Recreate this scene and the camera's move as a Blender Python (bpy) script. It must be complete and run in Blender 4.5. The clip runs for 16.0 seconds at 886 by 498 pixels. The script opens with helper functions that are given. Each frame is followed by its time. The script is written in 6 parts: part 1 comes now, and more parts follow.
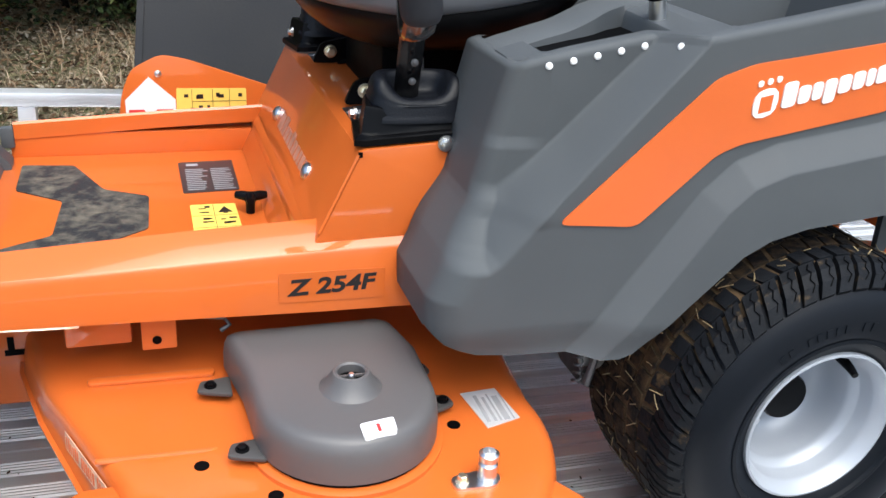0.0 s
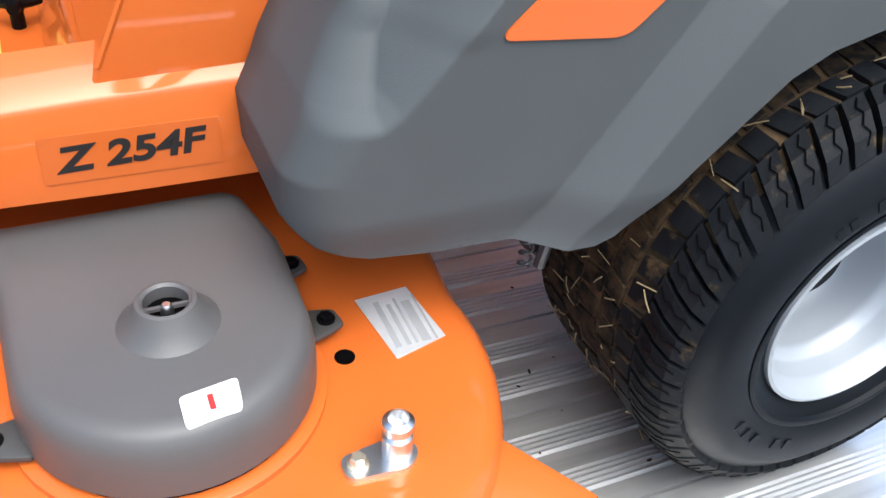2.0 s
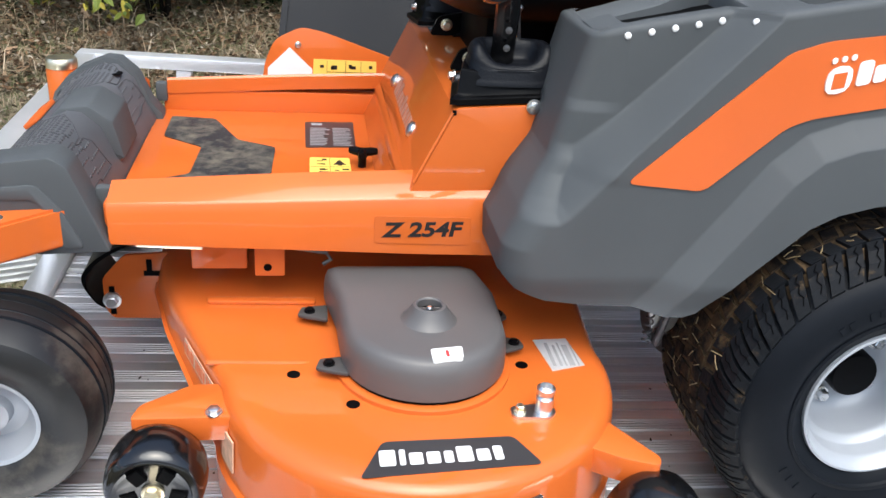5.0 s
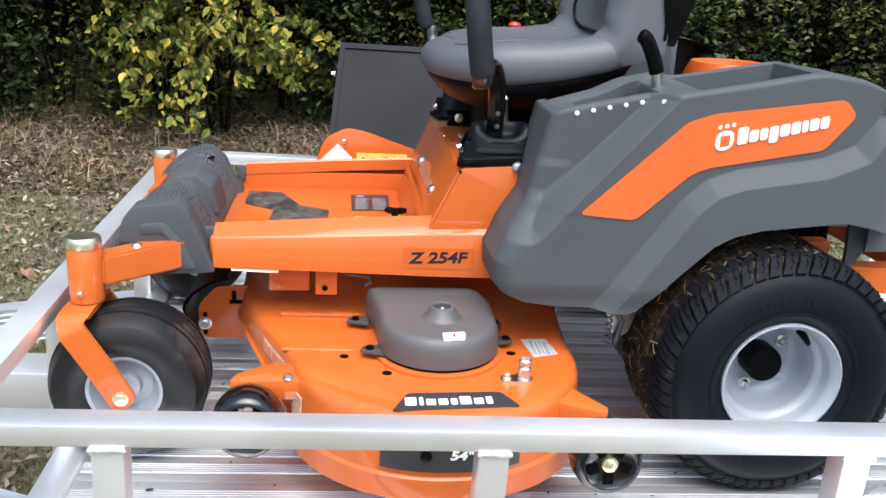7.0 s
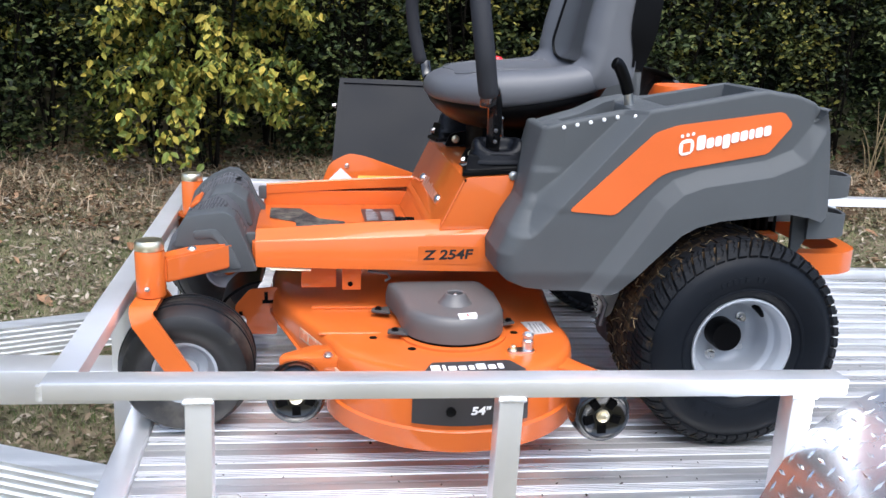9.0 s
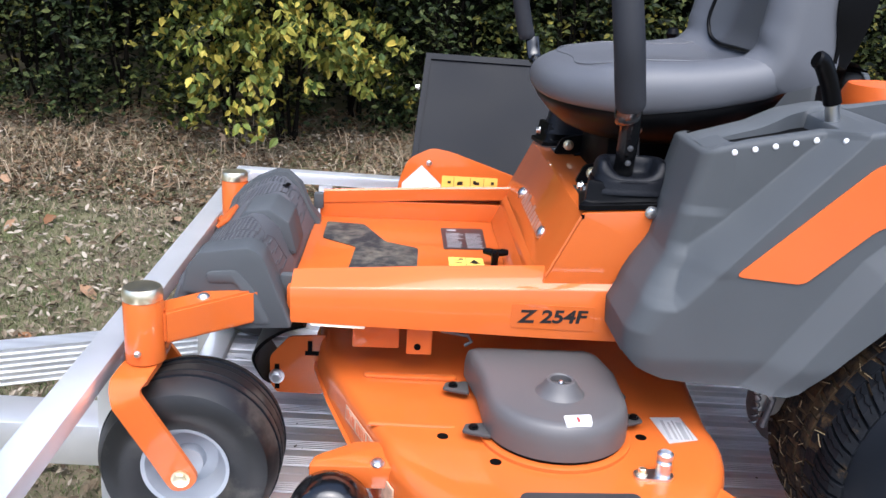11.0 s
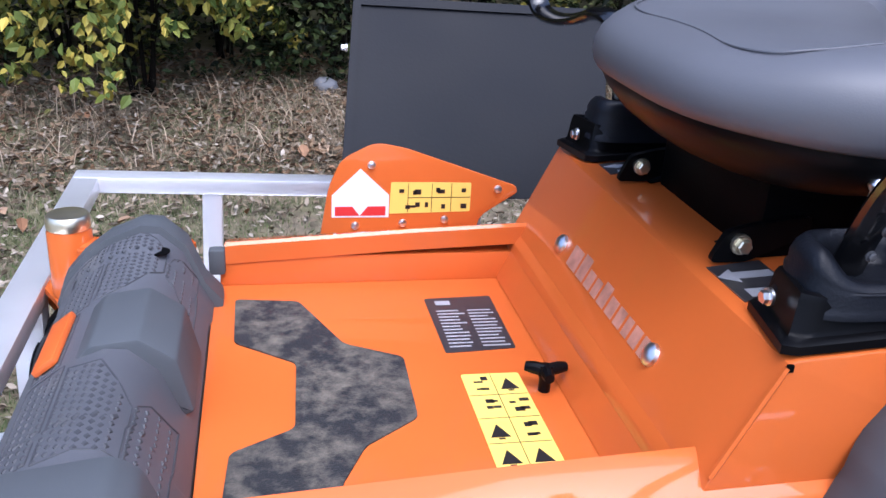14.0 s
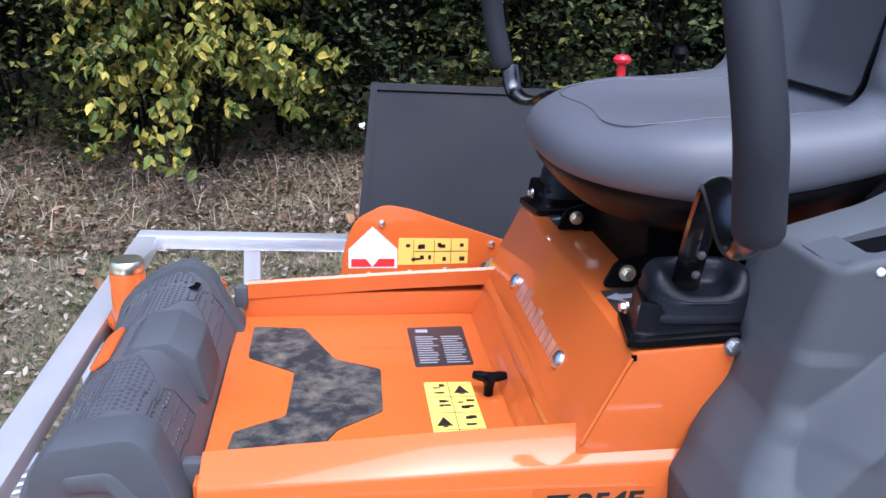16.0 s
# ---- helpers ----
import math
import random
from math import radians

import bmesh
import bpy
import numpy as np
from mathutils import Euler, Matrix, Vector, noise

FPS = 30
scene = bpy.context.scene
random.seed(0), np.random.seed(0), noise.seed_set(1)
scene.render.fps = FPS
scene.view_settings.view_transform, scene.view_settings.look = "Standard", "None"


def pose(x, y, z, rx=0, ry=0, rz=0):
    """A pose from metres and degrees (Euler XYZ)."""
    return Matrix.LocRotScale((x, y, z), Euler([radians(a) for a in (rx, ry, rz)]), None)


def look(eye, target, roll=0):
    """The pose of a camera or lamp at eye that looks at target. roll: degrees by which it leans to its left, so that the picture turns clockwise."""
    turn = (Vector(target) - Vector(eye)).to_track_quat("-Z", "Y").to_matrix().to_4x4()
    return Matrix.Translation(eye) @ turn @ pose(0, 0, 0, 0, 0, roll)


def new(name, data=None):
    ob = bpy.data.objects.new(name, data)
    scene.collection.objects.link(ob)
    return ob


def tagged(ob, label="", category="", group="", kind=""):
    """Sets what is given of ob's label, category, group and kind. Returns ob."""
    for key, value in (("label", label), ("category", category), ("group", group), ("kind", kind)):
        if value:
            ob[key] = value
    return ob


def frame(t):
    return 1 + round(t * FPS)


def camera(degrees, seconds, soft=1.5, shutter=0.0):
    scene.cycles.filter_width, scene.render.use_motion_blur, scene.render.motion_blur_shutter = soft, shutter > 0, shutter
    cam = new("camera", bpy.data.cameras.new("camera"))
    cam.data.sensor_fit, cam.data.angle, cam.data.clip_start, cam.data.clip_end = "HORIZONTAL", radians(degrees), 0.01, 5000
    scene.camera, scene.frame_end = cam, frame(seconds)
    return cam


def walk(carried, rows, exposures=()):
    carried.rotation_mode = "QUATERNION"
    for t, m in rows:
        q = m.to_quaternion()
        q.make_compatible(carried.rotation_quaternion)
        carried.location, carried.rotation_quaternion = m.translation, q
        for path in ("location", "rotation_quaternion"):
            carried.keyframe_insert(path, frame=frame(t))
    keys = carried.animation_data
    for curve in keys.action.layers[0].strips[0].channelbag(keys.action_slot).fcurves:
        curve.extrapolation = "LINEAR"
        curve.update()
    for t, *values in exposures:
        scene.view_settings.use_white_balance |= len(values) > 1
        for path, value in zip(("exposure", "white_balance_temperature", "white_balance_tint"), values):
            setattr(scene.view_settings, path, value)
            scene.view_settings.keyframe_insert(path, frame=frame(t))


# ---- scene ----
cam = camera(52.7, 16.0)
PATH = [
    (0, (-0.829, -0.78, 0.922), (-0.226, 0.938, 0.094), 4.1),
    (0.5, (-0.817, -0.663, 0.886), (-0.058, 0.932, -0.054), 2.8),
    (1, (-0.746, -0.554, 0.842), (-0.012, 0.99, -0.196), 3.4),
    (1.5, (-0.702, -0.472, 0.799), (0.044, 1.021, -0.304), 5.4),
    (2, (-0.656, -0.41, 0.778), (0.041, 1.015, -0.44), 4.7),
    (2.5, (-0.65, -0.407, 0.778), (0.007, 1.048, -0.427), 3.9),
    (3, (-0.715, -0.467, 0.815), (-0.098, 1.088, -0.282), 4.4),
    (3.5, (-0.807, -0.573, 0.852), (-0.153, 1.019, -0.166), 3.7),
    (4, (-0.831, -0.68, 0.882), (-0.252, 0.98, -0.072), 4.1),
    (4.5, (-0.798, -0.813, 0.883), (-0.392, 0.948, 0.026), 4.7),
    (4.7, (-0.78, -0.856, 0.905), (-0.451, 0.917, 0.04), 4.7),
    (6.8, (-0.815, -1.362, 0.935), (-0.578, 0.529, 0.327), 2.8),
    (7, (-0.803, -1.415, 0.94), (-0.583, 0.478, 0.333), 2.8),
    (7.5, (-0.815, -1.539, 0.946), (-0.568, 0.368, 0.396), 2.0),
    (8, (-0.889, -1.679, 0.935), (-0.579, 0.227, 0.412), 1.5),
    (8.5, (-0.935, -1.751, 0.931), (-0.601, 0.148, 0.401), 1.7),
    (9, (-0.937, -1.711, 0.935), (-0.638, 0.197, 0.416), 1.9),
    (9.5, (-0.897, -1.58, 0.94), (-0.686, 0.345, 0.441), 2.3),
    (10, (-0.847, -1.449, 0.94), (-0.739, 0.476, 0.407), 3.3),
    (10.2, (-0.848, -1.396, 0.943), (-0.754, 0.519, 0.374), 3.0),
    (12.3, (-0.923, -0.671, 0.93), (-0.817, 1.215, 0.273), 2.9),
    (12.5, (-0.91, -0.618, 0.925), (-0.786, 1.255, 0.236), 2.5),
    (13, (-0.927, -0.487, 0.918), (-0.683, 1.368, 0.21), 2.9),
    (13.5, (-0.965, -0.362, 0.914), (-0.641, 1.465, 0.169), 2.5),
    (14, (-0.997, -0.308, 0.912), (-0.61, 1.498, 0.144), 3.5),
    (14.5, (-1.004, -0.322, 0.917), (-0.592, 1.495, 0.188), 3.9),
    (15, (-0.959, -0.397, 0.934), (-0.64, 1.449, 0.233), 2.8),
    (15.5, (-0.903, -0.508, 0.954), (-0.657, 1.37, 0.31), 2.9),
    (16, (-0.903, -0.6, 0.968), (-0.667, 1.287, 0.348), 1.8),
]
# seconds, stops, kelvin, tint
EXPOSURES = [(0, 1.03, 5950, 4), (2.2, 1.12, 5900, 3), (4.7, 0.99, 6000, 4), (7, 1.06, 5900, 6), (9.4, 1.03, 5750, 8), (10.1, 1.20, 5750, 9), (12.3, 1.18, 5350, 13), (13.3, 1.10, 5250, 17), (16, 1.15, 5150, 16)]
walk(cam, [(t, look(eye, target, roll)) for t, eye, target, roll in PATH], EXPOSURES)

# ---------- world and light ----------
world = bpy.data.worlds.new("world")
scene.world = world
world.use_nodes = True
wn, wl = world.node_tree.nodes, world.node_tree.links
sky = wn.new("ShaderNodeTexSky")
sky.sky_type = 'NISHITA'
sky.sun_disc = False
sky.sun_elevation, sky.sun_rotation = radians(65), radians(176)
sky.air_density, sky.dust_density, sky.ozone_density = 1.0, 5.0, 1.0
wn["Background"].inputs["Strength"].default_value = 0.15
wl.new(sky.outputs[0], wn["Background"].inputs["Color"])
sun = new("sun", bpy.data.lights.new("sun", "SUN"))
sun.data.energy, sun.data.angle, sun.data.color = 1.5, radians(60), (1.0, 0.95, 0.88)
SUN_FROM = Vector((0.03, -0.41, 0.90))
sun.rotation_euler = SUN_FROM.to_track_quat("Z", "Y").to_euler()


# ---------- materials ----------
def material(name, base, rough=0.5, metal=0.0, coat=0.0, vary=0.15, scale=8.0, bump=0.0, bump_scale=200.0,
             second=None, second_scale=3.0, second_low=0.5, second_high=0.7, per="none", stretch=(1, 1, 1), rough_vary=0.1, spec=0.5, coat_rough=0.12):
    """Principled material: base colour varied at two scales, optional second colour in patches, fine bump."""
    m = bpy.data.materials.new(name)
    m.use_nodes = True
    n, l = m.node_tree.nodes, m.node_tree.links
    b = n["Principled BSDF"]
    b.inputs["Metallic"].default_value = metal
    b.inputs["Coat Weight"].default_value = coat
    b.inputs["Coat Roughness"].default_value = coat_rough
    b.inputs["Specular IOR Level"].default_value = spec
    tc = n.new("ShaderNodeTexCoord")
    mp = n.new("ShaderNodeMapping")
    mp.inputs["Scale"].default_value = stretch
    l.new(tc.outputs["Object"], mp.inputs["Vector"])
    ns = n.new("ShaderNodeTexNoise")
    ns.inputs["Scale"].default_value, ns.inputs["Detail"].default_value = scale, 5.0
    l.new(mp.outputs[0], ns.inputs["Vector"])
    mr = n.new("ShaderNodeMapRange")
    mr.inputs["To Min"].default_value, mr.inputs["To Max"].default_value = 1 - vary, 1 + vary
    mr.inputs["From Min"].default_value, mr.inputs["From Max"].default_value = 0.3, 0.7
    l.new(ns.outputs[0], mr.inputs["Value"])
    hsv = n.new("ShaderNodeHueSaturation")
    hsv.inputs["Color"].default_value = (*base, 1)
    l.new(mr.outputs[0], hsv.inputs["Value"])
    out = hsv.outputs[0]
    if per != "none":
        if per == "object":
            src = n.new("ShaderNodeObjectInfo").outputs["Random"]
        else:
            src = n.new("ShaderNodeNewGeometry").outputs["Random Per Island"]
        ramp = n.new("ShaderNodeValToRGB")
        cols = second if isinstance(second, list) else [base, second]
        els = ramp.color_ramp.elements
        while len(els) < len(cols):
            els.new(0.5)
        for k, c in enumerate(cols):
            els[k].position = k / (len(cols) - 1)
            els[k].color = (*c, 1)
        l.new(src, ramp.inputs[0])
        l.new(ramp.outputs[0], hsv.inputs["Color"])
    elif second is not None:
        n2 = n.new("ShaderNodeTexNoise")
        n2.inputs["Scale"].default_value, n2.inputs["Detail"].default_value = second_scale, 8.0
        n2.inputs["Roughness"].default_value = 0.65
        l.new(tc.outputs["Object"], n2.inputs["Vector"])
        r2 = n.new("ShaderNodeMapRange")
        r2.inputs["From Min"].default_value, r2.inputs["From Max"].default_value = second_low, second_high
        l.new(n2.outputs[0], r2.inputs["Value"])
        mx = n.new("ShaderNodeMix")
        mx.data_type = 'RGBA'
        mx.inputs[7].default_value = (*second, 1)
        l.new(r2.outputs[0], mx.inputs[0])
        l.new(out, mx.inputs[6])
        out = mx.outputs[2]
    l.new(out, b.inputs["Base Color"])
    rr = n.new("ShaderNodeMapRange")
    rr.inputs["To Min"].default_value, rr.inputs["To Max"].default_value = max(0.02, rough - rough_vary), min(1, rough + rough_vary)
    l.new(ns.outputs[0], rr.inputs["Value"])
    l.new(rr.outputs[0], b.inputs["Roughness"])
    if bump:
        n3 = n.new("ShaderNodeTexNoise")
        n3.inputs["Scale"].default_value, n3.inputs["Detail"].default_value = bump_scale, 3.0
        l.new(mp.outputs[0], n3.inputs["Vector"])
        bp = n.new("ShaderNodeBump")
        bp.inputs["Strength"].default_value, bp.inputs["Distance"].default_value = bump, 0.002
        l.new(n3.outputs[0], bp.inputs["Height"])
        l.new(bp.outputs[0], b.inputs["Normal"])
    return m


ORANGE = material(name="orange_paint", spec=0.15, base=(0.57, 0.123, 0.020), rough=0.4, coat=0.8, coat_rough=0.06, vary=0.05, scale=5, bump=0.04, bump_scale=40)
ORANGE_PLASTIC = material("orange_plastic", (0.60, 0.116, 0.018), 0.45, vary=0.04)
# footrest studs and grooves: darker, with their recess shade in the colour
STUD = material("stud_plastic_and_shade", (0.045, 0.046, 0.05), 0.6, vary=0.1)
TAB = material("dark_tab_plastic", (0.05, 0.048, 0.047), 0.5, vary=0.1)
GREY = material(name="grey_plastic", spec=0.2, base=(0.073, 0.079, 0.084), rough=0.58, vary=0.06, scale=6, bump=0.12, bump_scale=900)
GREY_WARM = material("grey_cover_plastic", (0.095, 0.09, 0.09), 0.45, vary=0.06, scale=6, bump=0.1, bump_scale=900)
GREY_DUSTY = material("dusty_grey_plastic", (0.082, 0.084, 0.092), 0.55, vary=0.08, scale=8, bump=0.12, bump_scale=900,
                      second=(0.20, 0.18, 0.15), second_scale=7, second_low=0.55, second_high=0.8)
VINYL = material("grey_vinyl", (0.088, 0.091, 0.101), 0.5, vary=0.05, scale=4, bump=0.06, bump_scale=500)
VINYL_DARK = material("dark_grey_vinyl", (0.055, 0.057, 0.062), 0.5, vary=0.05, scale=4, bump=0.15, bump_scale=500)
FOAM = material(name="black_foam_grip", spec=0.25, base=(0.017, 0.018, 0.022), rough=0.7, vary=0.1, scale=20, bump=0.08, bump_scale=900)
BLACK = material(name="black_plastic", spec=0.10, base=(0.0028, 0.0028, 0.0033), rough=0.35, vary=0.15, scale=10)
BLACK_GLOSS = material("black_enamel", (0.004, 0.004, 0.0045), 0.18, coat=0.4, vary=0.1)
RUBBER = material(name="black_rubber", spec=0.2, base=(0.006, 0.007, 0.010), rough=0.42, vary=0.2, scale=14, bump=0.2, bump_scale=300)
TYRE_SIDE = material(name="tyre_rubber", spec=0.15, base=(0.0045, 0.006, 0.009), rough=0.5, vary=0.15, scale=12)
TYRE_TREAD = material(name="muddy_tyre_tread", spec=0.15, base=(0.006, 0.007, 0.009), rough=0.6, vary=0.3, scale=25, bump=0.4, bump_scale=120,
                      second=(0.075, 0.05, 0.024), second_scale=30, second_low=0.58, second_high=0.70)
TYRE_MUD = material(name="tyre_mud", spec=0.15, base=(0.075, 0.049, 0.026), rough=0.9, vary=0.4, scale=40, bump=0.8, bump_scale=150,
                    second=(0.042, 0.030, 0.020), second_scale=26, second_low=0.5, second_high=0.62)
TYRE_SCUFF = material("scuffed_tyre", (0.008, 0.008, 0.0085), 0.45, vary=0.2, scale=12, bump=0.2, bump_scale=80,
                      second=(0.085, 0.075, 0.062), second_scale=9, second_low=0.54, second_high=0.74)
RIM = material("silver_painted_steel", (0.37, 0.395, 0.435), 0.42, metal=0.2, vary=0.05, scale=6)
ALU = material("aluminium", (0.90, 0.91, 0.92), 0.52, metal=1.0, vary=0.06, scale=3, stretch=(1, 20, 20), bump=0.08, bump_scale=40)
ALU_RAIL = material("mill_aluminium_tube", (0.92, 0.92, 0.93), 0.37, metal=0.76, vary=0.08, scale=4, bump=0.06, bump_scale=50, rough_vary=0.12)
ALU_DECK = material("aluminium_deck", (0.95, 0.95, 0.96), 0.30, metal=0.80, vary=0.20, scale=2, stretch=(1, 16, 1),
                    second=(0.45, 0.45, 0.46), second_scale=5, second_low=0.66, second_high=0.85)
WELD = material("weld_metal", (0.85, 0.85, 0.85), 0.4, metal=0.75, vary=0.2, scale=60, bump=0.3, bump_scale=250)
DIAMOND = material("diamond_plate", (0.93, 0.93, 0.94), 0.26, metal=0.92, vary=0.06, scale=5)
STEEL = material("zinc_plated_steel", (0.72, 0.72, 0.72), 0.3, metal=1.0, vary=0.1, scale=20)
BRASS = material("yellow_zinc_plating", (0.88, 0.79, 0.58), 0.34, metal=1.0, vary=0.1, scale=30)
CAST = material("cast_metal", (0.12, 0.12, 0.125), 0.5, metal=0.6, vary=0.3, scale=30, bump=0.3, bump_scale=80)
# engine paint, also the painted shade of holes, slots, pockets and sipes
DARK = material(name="dark_paint_and_hole_shade", spec=0.05, base=(0.002, 0.002, 0.0023), rough=0.5, vary=0.2, scale=20)
WHITE = material("white_vinyl", (0.80, 0.80, 0.80), 0.4, vary=0.03)
YELLOW = material("yellow_vinyl", (0.86, 0.62, 0.12), 0.4, vary=0.04)
RED = material("red_plastic", (0.65, 0.02, 0.03), 0.35, vary=0.05)
RED_INK = material("red_print", (0.60, 0.03, 0.03), 0.5, vary=0.05)
DECAL = material("dark_decal_vinyl", (0.035, 0.033, 0.035), 0.35, vary=0.1)
DECAL_GREY = material("grey_decal_vinyl", (0.10, 0.10, 0.105), 0.4, vary=0.05)
INK = material("black_print", (0.015, 0.013, 0.013), 0.45, vary=0.1)
SILVER = material("silver_foil", (0.72, 0.73, 0.74), 0.35, metal=0.4, vary=0.1, scale=30)
GREY_INK = material("grey_print", (0.33, 0.33, 0.34), 0.5, vary=0.1)
MAT_GRIP = material("black_grip_mat", (0.014, 0.0145, 0.016), 0.75, vary=0.2, scale=60, bump=0.6, bump_scale=500,
                    second=(0.23, 0.20, 0.145), second_scale=30, second_low=0.44, second_high=0.90)
GROUND = material(name="soil_and_thatch", spec=0.15, base=(0.14, 0.115, 0.078), rough=0.95, vary=0.4, scale=22, bump=1.0, bump_scale=60,
                  second=(0.10, 0.105, 0.045), second_scale=1.9, second_low=0.42, second_high=0.65)
GRASS = material(name="dry_grass", spec=0.15, base=(0.17, 0.16, 0.06), rough=0.8, per="island", vary=0.2,
                 second=[(0.040, 0.080, 0.018), (0.095, 0.120, 0.042), (0.18, 0.165, 0.095), (0.29, 0.25, 0.18)])
LITTER = material(name="fallen_leaf", spec=0.15, base=(0.2, 0.12, 0.06), rough=0.8, per="island", vary=0.2,
                  second=[(0.065, 0.045, 0.028), (0.15, 0.115, 0.075), (0.22, 0.18, 0.13), (0.36, 0.315, 0.25)])
LEAF_YELLOW = material(name="yellow_green_leaf", spec=0.15, base=(0.3, 0.3, 0.05), rough=0.5, per="island", vary=0.15,
                       second=[(0.028, 0.048, 0.010), (0.115, 0.140, 0.026), (0.24, 0.225, 0.038), (0.43, 0.33, 0.06)])
# leaf greens; the near-black end paints shaded gaps in the hedge
LEAF_DARK = material(name="dark_green_leaf_and_shade", spec=0.10, base=(0.04, 0.07, 0.03), rough=0.5, per="island", vary=0.2,
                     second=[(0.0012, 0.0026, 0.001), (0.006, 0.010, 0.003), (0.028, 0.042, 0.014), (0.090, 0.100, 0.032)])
# near-black leaves: the shade inside the wood is put into their colour
LEAF_DEEP = material(name="shade_coloured_leaf", spec=0.04, base=(0.006, 0.009, 0.004), rough=0.7, per="island", vary=0.2,
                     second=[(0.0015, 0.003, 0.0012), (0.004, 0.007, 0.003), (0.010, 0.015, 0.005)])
# olive and yellowing tones, with shade of the gaps as the darkest
LEAF_MID = material(name="olive_leaf_and_shade", spec=0.15, base=(0.06, 0.08, 0.03), rough=0.5, per="island", vary=0.2,
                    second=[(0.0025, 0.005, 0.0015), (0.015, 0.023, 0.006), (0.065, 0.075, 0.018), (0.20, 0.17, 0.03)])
LITTER_TAN = material(name="tan_fallen_leaf", spec=0.15, base=(0.3, 0.2, 0.12), rough=0.8, per="island", vary=0.2,
                      second=[(0.20, 0.10, 0.05), (0.32, 0.21, 0.13), (0.40, 0.30, 0.20)])
LITTER_BROWN = material(name="brown_fallen_leaf", spec=0.15, base=(0.14, 0.08, 0.04), rough=0.85, per="island", vary=0.2,
                        second=[(0.03, 0.018, 0.01), (0.085, 0.05, 0.026), (0.16, 0.10, 0.055), (0.22, 0.16, 0.10)])
STRAW_DULL = material("weathered_straw", (0.27, 0.21, 0.13), 0.85, vary=0.3, scale=3)
STRAW_PALE = material(name="bleached_straw", spec=0.15, base=(0.3, 0.24, 0.16), rough=0.8, per="island", vary=0.2,
                      second=[(0.13, 0.085, 0.05), (0.27, 0.20, 0.13), (0.42, 0.34, 0.24)])
CRUMB = material("dark_soil_crumb", (0.035, 0.026, 0.018), 0.9, vary=0.4, scale=12)
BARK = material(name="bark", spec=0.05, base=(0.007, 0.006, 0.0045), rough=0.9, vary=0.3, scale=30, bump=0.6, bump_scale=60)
# shade of the wood's depth painted as near-black tones
BACKWOOD = material(name="wood_shade", spec=0.15, base=(0.0015, 0.002, 0.0012), rough=0.95, vary=0.7, scale=5,
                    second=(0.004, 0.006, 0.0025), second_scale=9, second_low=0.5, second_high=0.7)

CHUTE = material(name="chute_rubber", spec=0.15, base=(0.0065, 0.0078, 0.011), rough=0.5, vary=0.1, scale=6, bump=0.1, bump_scale=200)
STRAW = material("dry_straw", (0.22, 0.165, 0.085), 0.8, vary=0.2, scale=30)
STONE = material("pale_stone", (0.19, 0.19, 0.195), 0.8, vary=0.2, scale=20, bump=0.5, bump_scale=60)

PAN = material(name="black_moulded_pan", spec=0.10, base=(0.004, 0.004, 0.0045), rough=0.38, vary=0.15, scale=12)
TREAD_MUDDY = material(name="mud_caked_tread", spec=0.12, base=(0.010, 0.009, 0.009), rough=0.8, vary=0.35, scale=40, bump=0.7, bump_scale=140,
                       second=(0.052, 0.034, 0.018), second_scale=34, second_low=0.44, second_high=0.60)
MARK_WORN = material("worn_silvery_mark", (0.46, 0.22, 0.15), 0.4, vary=0.3, scale=50)
WORN_WHITE = material("worn_white_print", (0.58, 0.36, 0.24), 0.5, vary=0.3, scale=60)


# ---------- mesh helpers ----------
def thing(name, at, label, category, group="", kind=""):
    ob = new(name)
    ob.location = at
    ob.empty_display_size = 0.1
    return tagged(ob, label, category, group, kind)


def mesh_of(bm, name, mat, angle=35):
    me = bpy.data.meshes.new(name)
    bmesh.ops.recalc_face_normals(bm, faces=bm.faces)
    bm.to_mesh(me)
    bm.free()
    me.polygons.foreach_set("use_smooth", [True] * len(me.polygons))
    me.set_sharp_from_angle(angle=radians(angle))
    me.materials.append(mat)
    return me


def under(ob, parent):
    """Hang ob, built in world metres, under parent."""
    ob.parent = parent
    if parent.parent is None:
        ob.matrix_parent_inverse = Matrix.Translation(-parent.location)
    return ob


def part(name, bm, mat, parent, label="", angle=35):
    ob = under(new(name, mesh_of(bm, name, mat, angle)), parent)
    return tagged(ob, label) if label else ob


def alone(name, bm, mat, label, category, kind="", group="", angle=35):
    return tagged(new(name, mesh_of(bm, name, mat, angle)), label, category, group, kind)


def box(x0, x1, y0, y1, z0, z1, bev=0.0, bm=None, turn=None):
    bm = bm or bmesh.new()
    mid = Vector(((x0 + x1) / 2, (y0 + y1) / 2, (z0 + z1) / 2))
    m = Matrix.Translation(mid) @ (turn or Matrix.Identity(4)) @ Matrix.Diagonal((abs(x1 - x0), abs(y1 - y0), abs(z1 - z0), 1))
    r = bmesh.ops.create_cube(bm, size=1, matrix=m)
    if bev:
        es = list({e for v in r["verts"] for e in v.link_edges})
        bmesh.ops.bevel(bm, geom=es, offset=bev, segments=2, affect='EDGES', profile=0.6)
    return bm


def lift(p, axis, h):
    return {"x": (h, p[0], p[1]), "y": (p[0], h, p[1]), "z": (p[0], p[1], h)}[axis]


